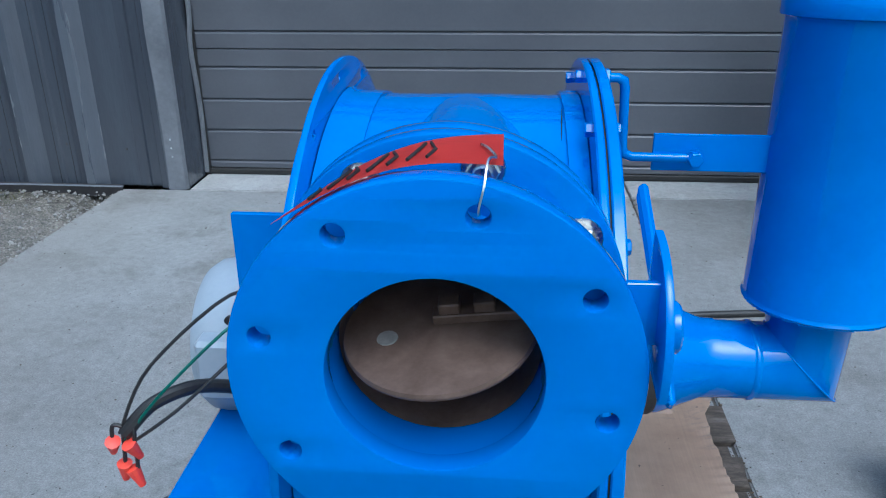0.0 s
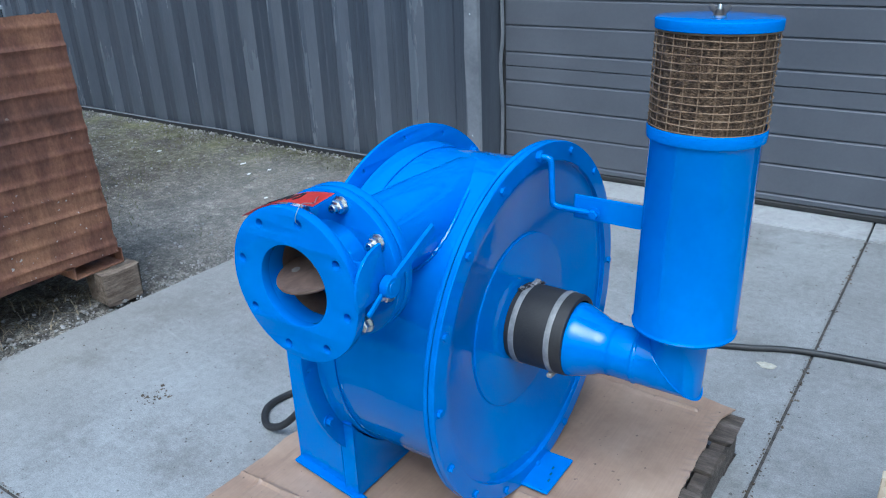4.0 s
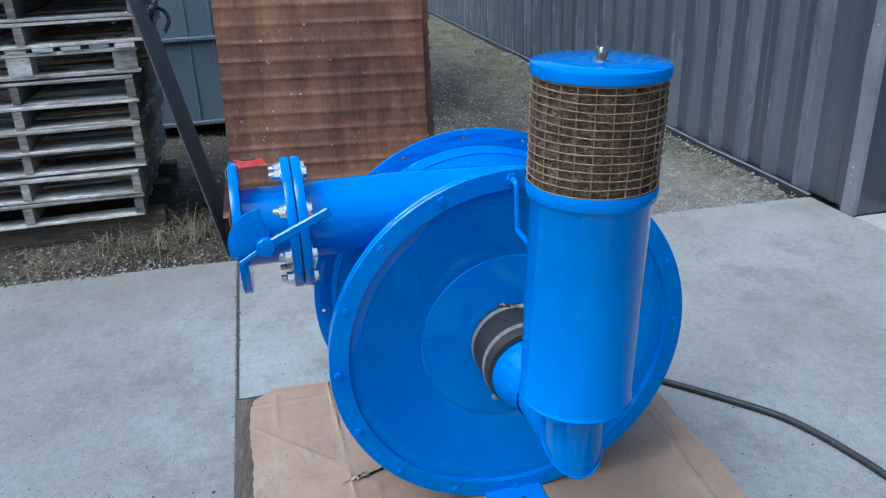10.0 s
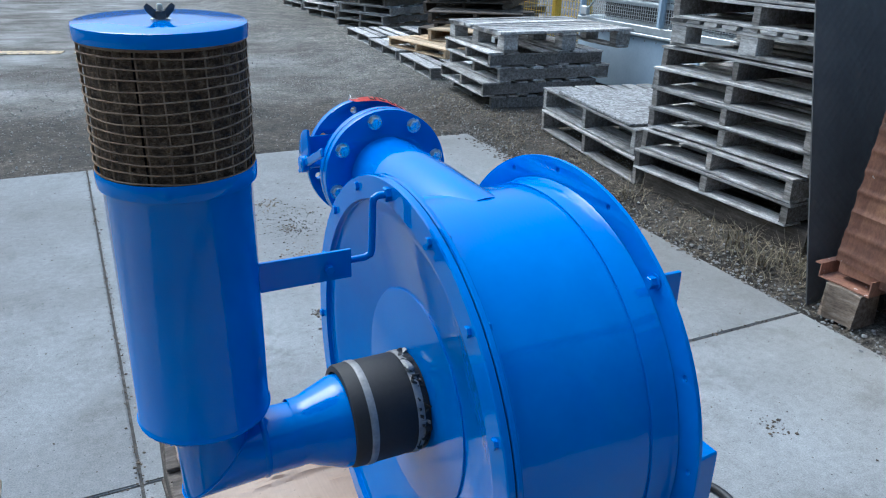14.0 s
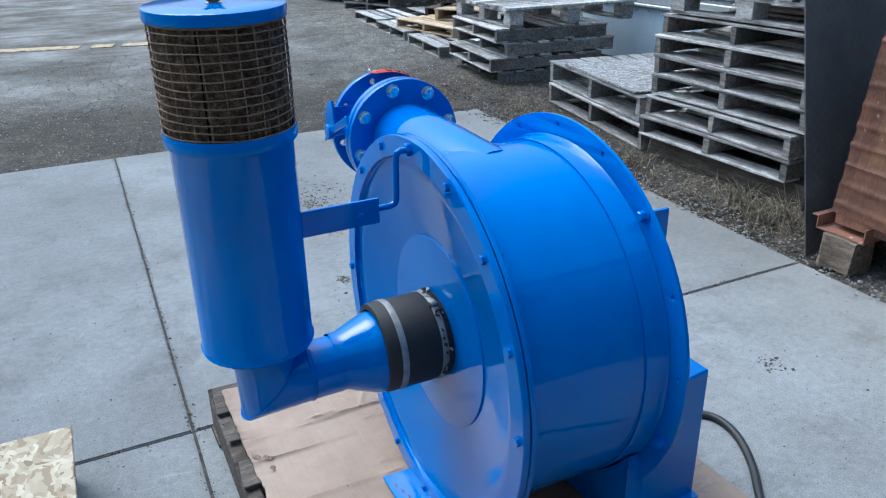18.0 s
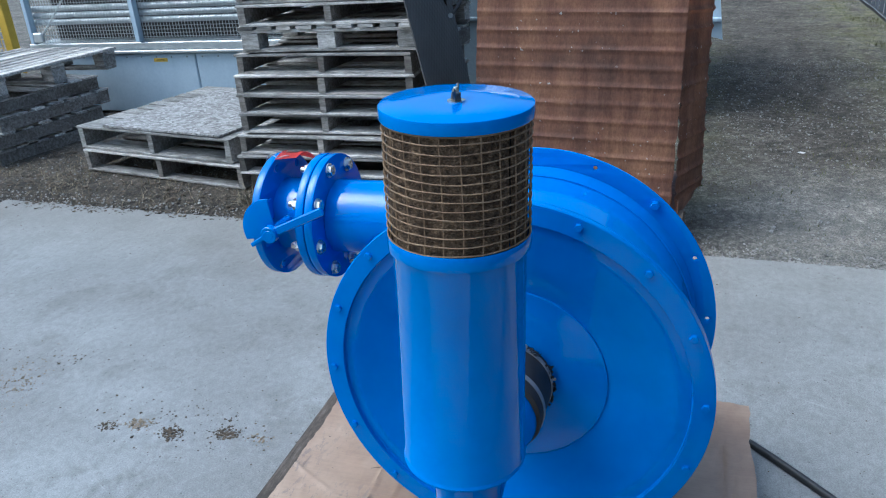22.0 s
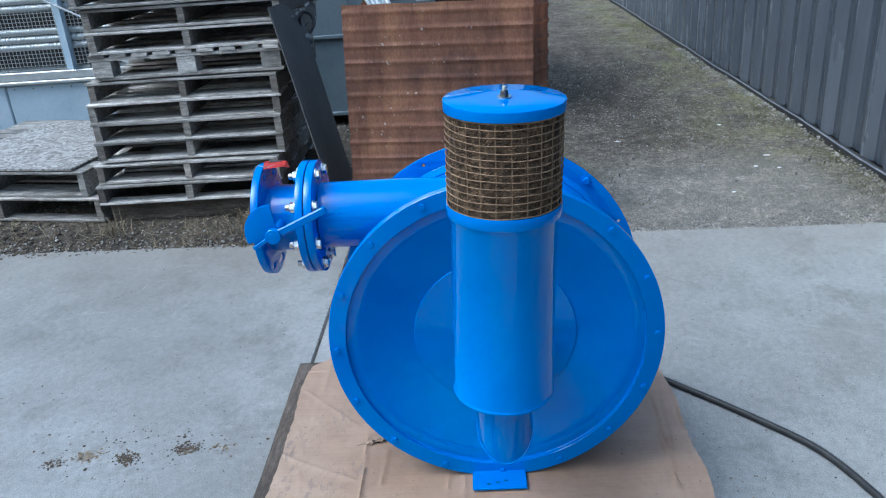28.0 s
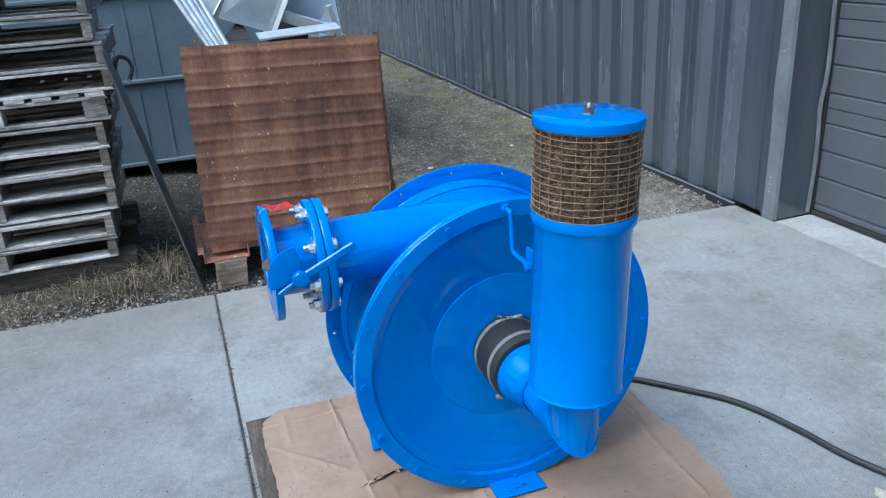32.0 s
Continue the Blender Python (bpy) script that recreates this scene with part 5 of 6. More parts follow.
for i in range(NX + 1):
    for j in range(NY + 1):
        x, y = CX0 + (CX1 - CX0) * i / NX, CY0 + (CY1 - CY0) * j / NY
        z = 0.1430 + 0.0022 * noise.noise((x * 4, y * 4, 5)) + 0.0014 * noise.noise((x * 14, y * 3, 1)) + crease(x, y)
        e = min(x - CX0, CX1 - x, y - CY0, CY1 - y)
        if e < 0.05 and not (-0.43 < x < 0.22 and 0.6 < y < 1.4):
            z += 0.012 * (1 - e / 0.05) * (noise.noise((x * 5, y * 5, 9)) + 0.2)
        x += (0.010 * noise.noise((y * 5, 3, x)) + 0.004 * noise.noise((y * 38, 3, x))) * (e < 0.03)
        y += (0.010 * noise.noise((x * 5, 7, y)) + 0.004 * noise.noise((x * 38, 7, y))) * (e < 0.03)
        # flutes crushed along the east edge
        if CX1 - x < 0.06 and y < 1.40:
            z += 0.0045 * math.exp(-(CX1 - x) / 0.022) * math.sin(y * 215 + 3 * noise.noise((0, y * 9, 2))) * (0.5 + noise.noise((1, y * 6, 8)))
        z = max(z, 0.1415)
        # south-west corner clipped, north-east corner bent up
        cut = max(0.0, (-0.42 - x) / 0.09) * max(0.0, 1 - (y - CY0) / 0.07)
        x, y = x + 0.05 * cut, y + 0.01 * cut
        tip = max(0.0, (x - 0.33) / 0.13 + (y - 1.43) / 0.115 - 1.0)
        x, y, z = x + 0.022 * tip, y - 0.055 * tip, z + 0.016 * tip
        if -0.43 < x < 0.22 and 0.66 < y < 1.36:
            z = min(z, 0.1475)
        cv[i, j] = cb.verts.new((x, y, z))
low = {k: cb.verts.new((v.co.x, v.co.y, v.co.z - 0.004)) for k, v in cv.items()}
for i in range(NX):
    for j in range(NY):
        cb.faces.new([cv[i, j], cv[i + 1, j], cv[i + 1, j + 1], cv[i, j + 1]])
        cb.faces.new([low[i, j], low[i, j + 1], low[i + 1, j + 1], low[i + 1, j]])
rim = [(i, 0) for i in range(NX)] + [(NX, j) for j in range(NY)] + [(i, NY) for i in range(NX, 0, -1)] + [(0, j) for j in range(NY, 0, -1)]
for a, b in zip(rim, rim[1:] + rim[:1]):
    cb.faces.new([cv[b], cv[a], low[a], low[b]])
cardboard = tagged(part("cardboard_sheet", cb, CARDBOARD), "flat brown cardboard sheet lying on the pallet", "cardboard")

# a burst in the cardboard: a dark split with curled paper along it
split = [(-0.010, 0.595), (-0.022, 0.625), (-0.030, 0.640), (-0.026, 0.660), (-0.036, 0.690), (-0.044, 0.715), (-0.036, 0.735), (-0.046, 0.755)]
sb = bmesh.new()
left, right = [], []
for k, (x, y) in enumerate(split):
    w = 0.0008 + 0.0024 * math.sin(math.pi * k / (len(split) - 1)) * (1.0 + 0.8 * (k in (2, 3, 5)))
    left.append(sb.verts.new((x - w, y, 0.1482)))
    right.append(sb.verts.new((x + w, y, 0.1482)))
for k in range(len(split) - 1):
    sb.faces.new([left[k], right[k], right[k + 1], left[k + 1]])
bmesh.ops.solidify(sb, geom=sb.faces[:], thickness=0.0006)
part("split", sb, INK, cardboard, "dark split torn in the cardboard", smooth=False)
for k, (x, y, a) in enumerate(((-0.020, 0.637, 20), (-0.038, 0.650, 130), (-0.024, 0.655, 70), (-0.034, 0.715, 40), (-0.048, 0.728, 150), (-0.018, 0.628, 100), (-0.030, 0.664, 10))):
    flap_b = plate([[(-0.008, -0.004), (0.009, -0.002), (0.004, 0.006), (-0.005, 0.005)]], 0.0012, 0.0)
    part("torn_flap", flap_b, CARDBOARD, cardboard, "", pose(x, y, 0.1515, 25 * math.sin(k * 3.0), 20 * math.cos(k * 2.0), a), smooth=False)
# holes punched through near the east edge, their torn rims standing up
for x, y, w in ((0.446, 0.703, 0.007), (0.438, 0.712, 0.005), (0.421, 0.722, 0.008), (0.412, 0.730, 0.005), (0.416, 0.767, 0.007)):
    part("puncture", plate([[(w * math.cos(a) * (0.7 + 0.5 * math.sin(a * 3 + x * 90)), 0.6 * w * math.sin(a)) for a in [k * 0.7 for k in range(9)]]], 0.0012, 0.0), INK, cardboard, "dark hole torn in the cardboard", pose(x, y, 0.1478, 0, 0, 300 * x), smooth=False)
    part("torn_flap", plate([[(-w, -0.002), (w, -0.003), (w * 0.4, 0.006), (-w * 0.6, 0.005)]], 0.0012, 0.0), CARDBOARD, cardboard, "", pose(x + 0.003, y + 0.005, 0.1505, 35, 10, 700 * y), smooth=False)

# cables
cable = tagged(part("power_cable", tube([(-0.44, 1.01, 0.32), (-0.53, 0.965, 0.20), (-0.64, 0.905, 0.06), (-0.72, 0.900, 0.016), (-0.775, 0.930, 0.011), (-0.808, 0.985, 0.011), (-0.795, 1.071, 0.011), (-0.736, 1.179, 0.011), (-0.648, 1.293, 0.011), (-0.585, 1.42, 0.011), (-0.545, 1.52, 0.011), (-0.485, 1.592, 0.011), (-0.354, 1.722, 0.011), (-0.227, 1.839, 0.011), (-0.11, 1.935, 0.011), (0.0, 1.988, 0.011), (0.14, 2.028, 0.011), (0.27, 2.053, 0.011), (0.38, 2.092, 0.011), (0.49, 2.142, 0.011), (0.63, 2.175, 0.011), (0.86, 2.205, 0.011), (1.04, 2.23, 0.011), (1.16, 2.29, 0.011), (1.27, 2.42, 0.011), (1.5, 2.75, 0.011), (1.9, 3.0, 0.011), (2.6, 3.05, 0.011)], 0.011, 12, True, 6), CABLE), "thick black power cable looping from the motor over the concrete", "cable")

# ---- the second pallet, the cart ----
osb_pallet = make_pallet(1.0, 1.04, 0.135, 11, GREENPAINT, "green painted pallet with an oriented strand board top")
osb_pallet.matrix_basis = pose(1.36, 0.90, 0.002)
tagged(part("strand_board", box(0.845, 0.365, 0.1395, 1.88, 1.43, 0.152, 0.002), OSB), "pale oriented strand board lying on the green pallet", "board")

cart = thing("steel_cart", pose(1.19, 2.62, 0), "dark green steel frame cart on swivel casters", "cart")
CX, CYL, CH = 0.75, 0.55, 1.1
for x in (0.03, CX):
    for y in (0.03, CYL):
        part("post", box(x - 0.03, y - 0.03, 0.10, x + 0.03, y + 0.03, CH, 0.004), GREENPAINT, cart)
        cst = part("caster", box(x - 0.032, y - 0.032, 0.078, x + 0.032, y + 0.032, 0.098, 0.003), DARKPLATE, cart)
        part("caster_wheel", lathe([(0, -0.014), (0.028, -0.014), (0.034, -0.009), (0.034, 0.009), (0.028, 0.014), (0, 0.014)], 24, 'y', (x, y, 0.036)), RUBBER, cst)
        part("caster_fork", box(x - 0.02, y - 0.02, 0.03, x + 0.02, y - 0.016, 0.08, 0.001), GALV, cst)
        part("caster_fork", box(x - 0.02, y + 0.016, 0.03, x + 0.02, y + 0.02, 0.08, 0.001), GALV, cst)
for z in (0.12, CH - 0.03):
    for y in (0.03, CYL):
        part("rail", box(0.061, y - 0.025, z - 0.025, CX - 0.031, y + 0.025, z + 0.025, 0.003), GREENPAINT, cart)
    for x in (0.03, CX):
        part("rail", box(x - 0.025, 0.061, z - 0.025, x + 0.025, CYL - 0.031, z + 0.025, 0.003), GREENPAINT, cart)
part("deck", box(0.0, 0.0, 0.146, CX + 0.03, CYL + 0.03, 0.152, 0.001), DARKPLATE, cart)
mach = thing("grey_cabinet", pose(1.30, 2.70, 0.153), "grey steel equipment cabinet standing on the cart", "cabinet")
part("body", box(0, 0, 0, 0.55, 0.42, 0.62, 0.012), MOTORGREY, mach)
part("fitting", lathe([(0, -0.03), (0.012, -0.03), (0.012, -0.01), (0.018, -0.01), (0.018, 0.0), (0, 0.0)], 14, 'x', (0, 0.1, 0.30)), STEEL, mach)

# ---- pallets and scrap along the yard ----
BROWNTIMBER = wood_material("brown_timber", (0.07, 0.05, 0.035), (0.19, 0.145, 0.105), (0.30, 0.25, 0.20), 0.1)
YELLOWWOOD = wood_material("yellow_stained_wood", (0.35, 0.24, 0.08), (0.52, 0.38, 0.14), (0.62, 0.48, 0.22), 0.15)
PAL_LABEL = "weathered grey wooden pallet in a stack"
proto = [make_pallet(1.02, 1.04, 0.112, 20 + s, WOOD, PAL_LABEL, 7, ((), (2,), (4,), ())[s]) for s in range(4)]
used = set()


def put_pallet(kind, m, group, label=""):
    p = proto[kind]
    if kind not in used:
        used.add(kind)
        p.matrix_basis = m
        q = p
    else:
        q = copy_thing(p, m)
    q["group"] = group
    if label:
        q["label"] = label
    return q


rs = random.Random(5)
for x in (-2.36, -2.8, -3.2):
    tagged(part("bearer_timber", board(x - 0.05, -1.12, -0.01, x + 0.05, -0.03, 0.152, rs), DARKWOOD), "dark timber bearer under the pallet stack", "timber")
blockp = make_block_pallet(1.04, 1.02, 0.138, 90, WOOD, "grey block pallet inside the tall stack")
z = 0.155
STACK = ((0, -0.63, 0.5, 0.115), (1, -0.60, -1.6, 0.124), (3, -0.585, 0.6, 0.108), (2, -0.563, -0.8, 0.106), (0, -0.576, 0.9, 0.108), (1, -0.548, -1.4, 0.120), (9, -0.520, 0.8, 0.139), (3, -0.490, 1.2, 0.1135), (2, -0.485, -0.6, 0.118), (0, -0.535, 1.5, 0.1135), (1, -0.51, -1.0, 0.1135), (3, -0.53, 0.7, 0.1135))
for kind, y, turn, h in STACK:
    at = pose(-2.775 + rs.uniform(-0.025, 0.025), y, z, 0, 0, turn + (180 if kind in (1, 2) else 0))
    if kind == 9:
        blockp.matrix_basis = at
        blockp["group"] = "tall stack of pallets"
    else:
        put_pallet(kind, at, "tall stack of pallets")
    z += h + 0.0008
# low stack beside it, a weathered board lying on it
low = make_pallet(1.22, 1.37, 0.146, 43, WOOD, "weathered grey pallet at the foot of a low stack", 8)
low.matrix_basis = pose(-3.00, -1.735, 0.040, 0, 0, -10.3)
low["group"] = "low stack of pallets"
flaky = make_pallet(1.22, 1.32, 0.150, 44, GREYBOARD, "low grey pallet with flaking speckled deck boards", 10)
flaky.matrix_basis = pose(-3.02, -1.78, 0.190, 0, 0, -10.3)
flaky["group"] = "low stack of pallets"
wb = board(-0.50, -0.40, 0.0, 0.60, 0.60, 0.013, rs, 0.006)
tagged(part("weathered_board", wb, OSBGREY, None, "", pose(-3.02, -1.78, 0.346, 0, 0, -10.8)), "flaking grey strand board lying on the low pallets", "board")
# mixed stack with a block pallet on top
z = 0.025
for k in range(4):
    put_pallet((1, 0, 3, 2)[k], pose(-3.10 + rs.uniform(-0.04, 0.04) + (0.06 if k % 2 else 0), -3.73 + rs.uniform(-0.05, 0.05), z, 0, 0, -7 + rs.uniform(-3, 3)), "mixed stack of pallets")
    z += 0.1135
top = copy_thing(blockp, pose(-3.24, -3.74, z, 0, 0, -2) @ Matrix.Diagonal((1.18, 1.0, 1.15, 1)))
top["label"] = "pale grey block pallet on top of a mixed stack"
top["group"] = "mixed stack of pallets"
tagged(part("paper_tag", box(0, 0, 0, 0.003, 0.05, 0.04), GALV, None, "", pose(-2.616, -3.45, z + 0.06)), "small white paper tag on a pallet block", "tag")
# low row lying on the gravel, small pale pallets on it
for n, (x, y) in enumerate(((-3.22, -5.13), (-3.36, -6.36), (-3.5, -7.55))):
    put_pallet((3, 0, 1)[n], pose(x, y, 0.025, 0, 0, -6.5 + n), "row of low pallets", "grey pallet lying flat on the gravel")
pale = make_pallet(0.95, 1.15, 0.10, 60, NEWWOOD, "pale new pallet lying on a grey one", 7)
pale.matrix_basis = pose(-3.42, -5.75, 0.140, 0, 0, 8)
pale2 = make_pallet(0.62, 0.72, 0.125, 61, NEWWOOD, "small crate like pallet of pale wood", 7)
pale2.matrix_basis = pose(-3.62, -5.72, 0.242, 0, 0, 40)
# leaning pile of dark pallets with a white one on top
dark = make_pallet(1.25, 1.05, 0.125, 62, DARKWOOD, "dark brown pallet in a slumped pile", 8)
dark["group"] = "slumped pile of pallets"
pile = ((-4.35, -6.65, 0.02, 0, 0, 45), (-4.30, -6.75, 0.146, 0, 0, 38), (-4.40, -6.70, 0.272, 0, 2, 50), (-4.05, -6.30, 0.40, 0, 0, 58), (-4.35, -6.75, 0.535, 3, 6, 41), (-4.30, -6.65, 0.665, 2, 7, 46))
for n, p in enumerate(pile):
    if n == 0:
        dark.matrix_basis = pose(*p)
    else:
        copy_thing(dark, pose(*p))
white = make_pallet(1.2, 1.0, 0.11, 63, WOOD, "whitish worn pallet on top of a slumped pile", 9)
white.matrix_basis = pose(-4.22, -6.50, 0.805, 1, 7, 44)
for n, (x, y, count, turn) in enumerate(((-3.95, -8.95, 5, 22), (-3.9, -10.6, 7, 10), (-4.0, -12.2, 6, 3), (-4.1, -13.8, 7, -4), (-5.6, -8.6, 9, 6), (-5.5, -10.3, 8, 3))):
    z = 0.025
    for k in range(count):
        put_pallet((k + n) % 4, pose(x + rs.uniform(-0.06, 0.06), y + rs.uniform(-0.06, 0.06), z, 0, 0, turn + rs.uniform(-4, 4)), "pallets along the yard")
        z += 0.1135
    if n == 0:
        yel = make_pallet(1.1, 1.15, 0.11, 70, YELLOWWOOD, "yellow stained pallet high in a stack", 8)
        yel.matrix_basis = pose(x, y, z, 0, 0, 20)
        white2 = copy_thing(white, pose(x - 0.05, y + 0.04, z + 0.112, 0, 0, 24))
        pale3 = copy_thing(pale, pose(x + 0.02, y, z + 0.224, 0, 0, 18))



def sheet_piece(corners, thick=0.003):
    """A flat sheet through the corners, with its thickness behind them."""
    bm = bmesh.new()
    pts = [Vector(p) for p in corners]
    back = (pts[1] - pts[0]).cross(pts[2] - pts[0]).normalized() * thick
    a, b = [bm.verts.new(p) for p in pts], [bm.verts.new(p + back) for p in pts]
    bm.faces.new(a)
    bm.faces.new(b[::-1])
    n = len(pts)
    for k in range(n):
        bm.faces.new([a[k], b[k], b[(k + 1) % n], a[(k + 1) % n]])
    bmesh.ops.recalc_face_normals(bm, faces=bm.faces[:])
    return bm


# grey container with the mesh sided trailer body behind the pallets
TX = -4.25
container = thing("steel_container", pose(TX, 0, 0), "blue grey steel scrap container with riveted seams", "container")
part("side_panel", box(-2.2, -1.25, 0.12, 0.0, 1.22, 2.1, 0.01), SHEETGREY, container)
part("top_rail", box(-2.25, -1.3, 2.1, 0.05, 1.27, 2.18, 0.01), SHEETGREY, container)
part("mid_rail", box(0.0, -1.25, 0.715, 0.03, 1.22, 0.745, 0.006), SHEETGREY, container)
part("mid_rail", box(0.0, -1.25, 1.30, 0.03, 1.22, 1.33, 0.006), SHEETGREY, container)
part("bottom_rail", box(0.0, -1.25, 0.12, 0.03, 1.22, 0.15, 0.006), SHEETGREY, container)
for y in (-1.0, -0.45, 0.07, 0.24, 0.85, 1.2):
    part("seam", box(0.0, y - 0.007, 0.15, 0.007, y + 0.012, 2.1, 0.003), SHEETGREY, container)
for y in (-1.0, 1.2):
    part("skid", box(-0.9, y - 0.1, -0.03, -0.05, y + 0.1, 0.12, 0.01), DARKWOOD, container)
lp = sheet_piece(((-3.5, 1.30, 0.72), (-3.5, 1.475, 0.67), (-3.5, 1.40, 1.30), (-3.5, 1.36, 1.95), (-3.5, 1.22, 1.95)), -0.02)
hop = tagged(part("chute_panel", lp, PALEBLUE, smooth=False), "pale blue steel chute panel jutting out beside the container", "panel")
part("stiffener", box(-3.498, 1.31, 0.78, -3.46, 1.46, 0.80, 0.003), PALEBLUE, hop)
part("prop", tube([(-3.56, 1.20, 1.9), (-3.75, 1.10, -0.02)], 0.025, 10), PALEBLUE, hop)
BX, BY0, BY1 = -4.06, -4.27, -1.30
trailer = thing("mesh_sided_bin", pose(BX, 0, 0), "pale blue steel bin with mesh and tube sides", "bin")
for y0, y1 in ((BY0, -2.615), (-2.605, BY1)):
    part("base_panel", box(-1.2, y0, 0.05, 0.0, y1, 0.545, 0.008), PALEBLUE, trailer)
part("rim", box(-1.2, BY0 - 0.02, 0.548, 0.035, BY1 + 0.02, 0.575, 0.006), GALV, trailer)
part("rim", box(-1.2, BY0 - 0.02, 0.578, 0.015, BY1 + 0.02, 0.640, 0.006), GALV, trailer)
part("label_plate", box(0.0, -3.02, 0.475, 0.004, -2.885, 0.505, 0.001), YELLOW, trailer, "small yellow label plate")
part("label_bar", box(0.004, -2.99, 0.487, 0.0055, -2.915, 0.494, 0.0), INK, trailer)
for k in range(20):
    part("rivet", lathe([(0, 0.005), (0.006, 0.003), (0.008, 0)], 6, 'x', (0.001, BY0 + 0.08 + 0.15 * k, 0.515)), DULLSHEET, trailer)
for y in (BY0 + 0.03, -3.13, -2.05, BY1 - 0.03):
    post = part("post", box(-0.03, y - 0.035, 0.64, 0.004, y + 0.035, 2.3, 0.005), PALEBLUE, trailer)
    part("post_lip", box(0.004, y + 0.025, 0.64, 0.035, y + 0.035, 2.3, 0.002), PALEBLUE, post)
tube_m = mesh_of("side_tube", tube([(-0.06, BY0 + 0.05, 0), (-0.06, BY1 - 0.05, 0)], 0.0255, 12), GALV)
for z0 in (0.815, 1.095, 1.405, 1.715, 2.02):
    for k in range(3):
        part("side_tube", tube_m, None, trailer, "", Matrix.Translation((0, 0, z0 + 0.056 * k)))
part("backing", box(-1.15, BY0 + 0.1, 0.64, -0.22, BY1 - 0.1, 2.25, 0.01), DARKPLATE, trailer)
meshb = bmesh.new()
for k in range(98):
    y = BY0 + 0.05 + 0.0295 * k
    join(meshb, box(-0.014, y - 0.0018, 0.64, -0.011, y + 0.0018, 2.2))
for z0, n in ((0.652, 5), (0.975, 4), (1.26, 5), (1.57, 5), (1.88, 5)):
    for k in range(n):
        join(meshb, box(-0.011, BY0 + 0.05, z0 + 0.029 * k - 0.0018, -0.008, BY1 - 0.05, z0 + 0.029 * k + 0.0018))
part("wire_mesh", meshb, GALV, trailer, smooth=False)
for y0, y1 in ((-4.1, -3.2), (-1.45, -2.85)):
    part("tie_rod", tube([(0.045, y0, 0.70 if y0 < -4 else 0.80), (0.045, y1, 1.55)], 0.008, 8), GALV, trailer)
arm = join(box(-0.20, -0.025, -0.003, 0.20, 0.025, 0.003), join(box(-0.20, -0.028, -0.003, 0.20, -0.024, 0.035), box(-0.20, 0.024, -0.003, 0.20, 0.028, 0.035)))
part("latch_arm", arm, GALV, trailer, "pale folded steel latch arm", pose(0.07, -1.62, 0.70, 0, 22, 90), smooth=False)
part("latch", box(0.03, BY0 + 0.1, 0.66, 0.07, BY0 + 0.2, 0.74, 0.008), GALV, trailer)
frame_y = thing("yellow_rack", pose(-5.6, -6.6, 0), "yellow steel storage rack with wire panels", "rack")
for y in (-0.9, 0.9):
    for x in (-0.4, 0.4):
        part("upright", box(x - 0.05, y - 0.05, -0.02, x + 0.05, y + 0.05, 2.0, 0.006), YELLOW, frame_y)
for z in (1.65,):
    part("beam", box(0.37, -0.85, z, 0.43, 0.85, z + 0.05, 0.005), YELLOW, frame_y)
ym = bmesh.new()
for k in range(28):
    join(ym, box(0.34, -0.84 + 0.0615 * k, 0.1, 0.345, -0.835 + 0.0615 * k, 1.6))
for k in range(16):
    join(ym, box(0.345, -0.85, 0.15 + 0.09 * k, 0.35, 0.85, 0.155 + 0.09 * k))
part("wire_panel", ym, YELLOW, frame_y, smooth=False)

# rusted corrugated sheets round a scrap pile
rust = thing("rusted_crate", pose(0, 0, 0), "crate faced with rusted corrugated steel sheet", "crate")


def corrugated(w, h, waves, amp, seed, n_u=30):
    """A sheet in the xz plane with horizontal ribs, its edges nibbled."""
    bm = bmesh.new()
    nz = waves * 10
    g = {}
    for i in range(n_u + 1):
        for j in range(nz + 1):
            u, t = i / n_u, j / nz
            ph = (t * waves) % 1.0
            rib = max(0.0, 1 - abs(ph - 0.5) / (0.22 + 0.05 * noise.noise((u * 3, t * 9, seed))))
            x = w * u + (0.006 * noise.noise((t * 16, seed, 0)) if i in (0, n_u) else 0)
            g[i, j] = bm.verts.new((x, -amp * (0.5 - 0.5 * math.cos(math.pi * min(1, rib))) * (0.75 + 0.5 * noise.noise((u * 2, t * 20, seed + 5))) + 0.010 * noise.noise((u * 2.5, t * 2.5, seed)), h * t + (0.012 * noise.noise((u * 4, seed, 3)) if j == nz else 0)))
    for i in range(n_u):
        for j in range(nz):
            bm.faces.new([g[i, j], g[i + 1, j], g[i + 1, j + 1], g[i, j + 1]])
    bmesh.ops.solidify(bm, geom=bm.faces[:], thickness=0.003)
    return bm


RBL, RBR, RTL = Vector((-2.014, 0.335, 0.212)), Vector((-1.958, 1.273, 0.190)), Vector((-2.118, 0.380, 1.168))
rx_ = (RBR - RBL).normalized()
rz_ = ((RTL - RBL) - rx_ * (RTL - RBL).dot(rx_)).normalized()
ry_ = rz_.cross(rx_)
SHEET = Matrix.Translation(RBL) @ Matrix((rx_, ry_, rz_)).transposed().to_4x4()
part("front_sheet", corrugated(0.935, 0.955, 12, 0.0075, 4, 44), RUST, rust, "rusted corrugated steel sheet with pale specks", SHEET)
part("side_sheet", corrugated(0.37, 0.955, 12, 0.011, 8, 14), RUST, rust, "rusted side sheet splayed outwards", Matrix.Translation((-1.985, 1.282, 0.195)) @ pose(0, 0, 0, 0, -6, 0) @ pose(0, 0, 0, 0, 0, 161.5))
part("back_sheet", corrugated(0.60, 0.93, 12, 0.014, 9, 14), RUST, rust, "", Matrix.Translation((-2.70, 0.46, 0.23)))
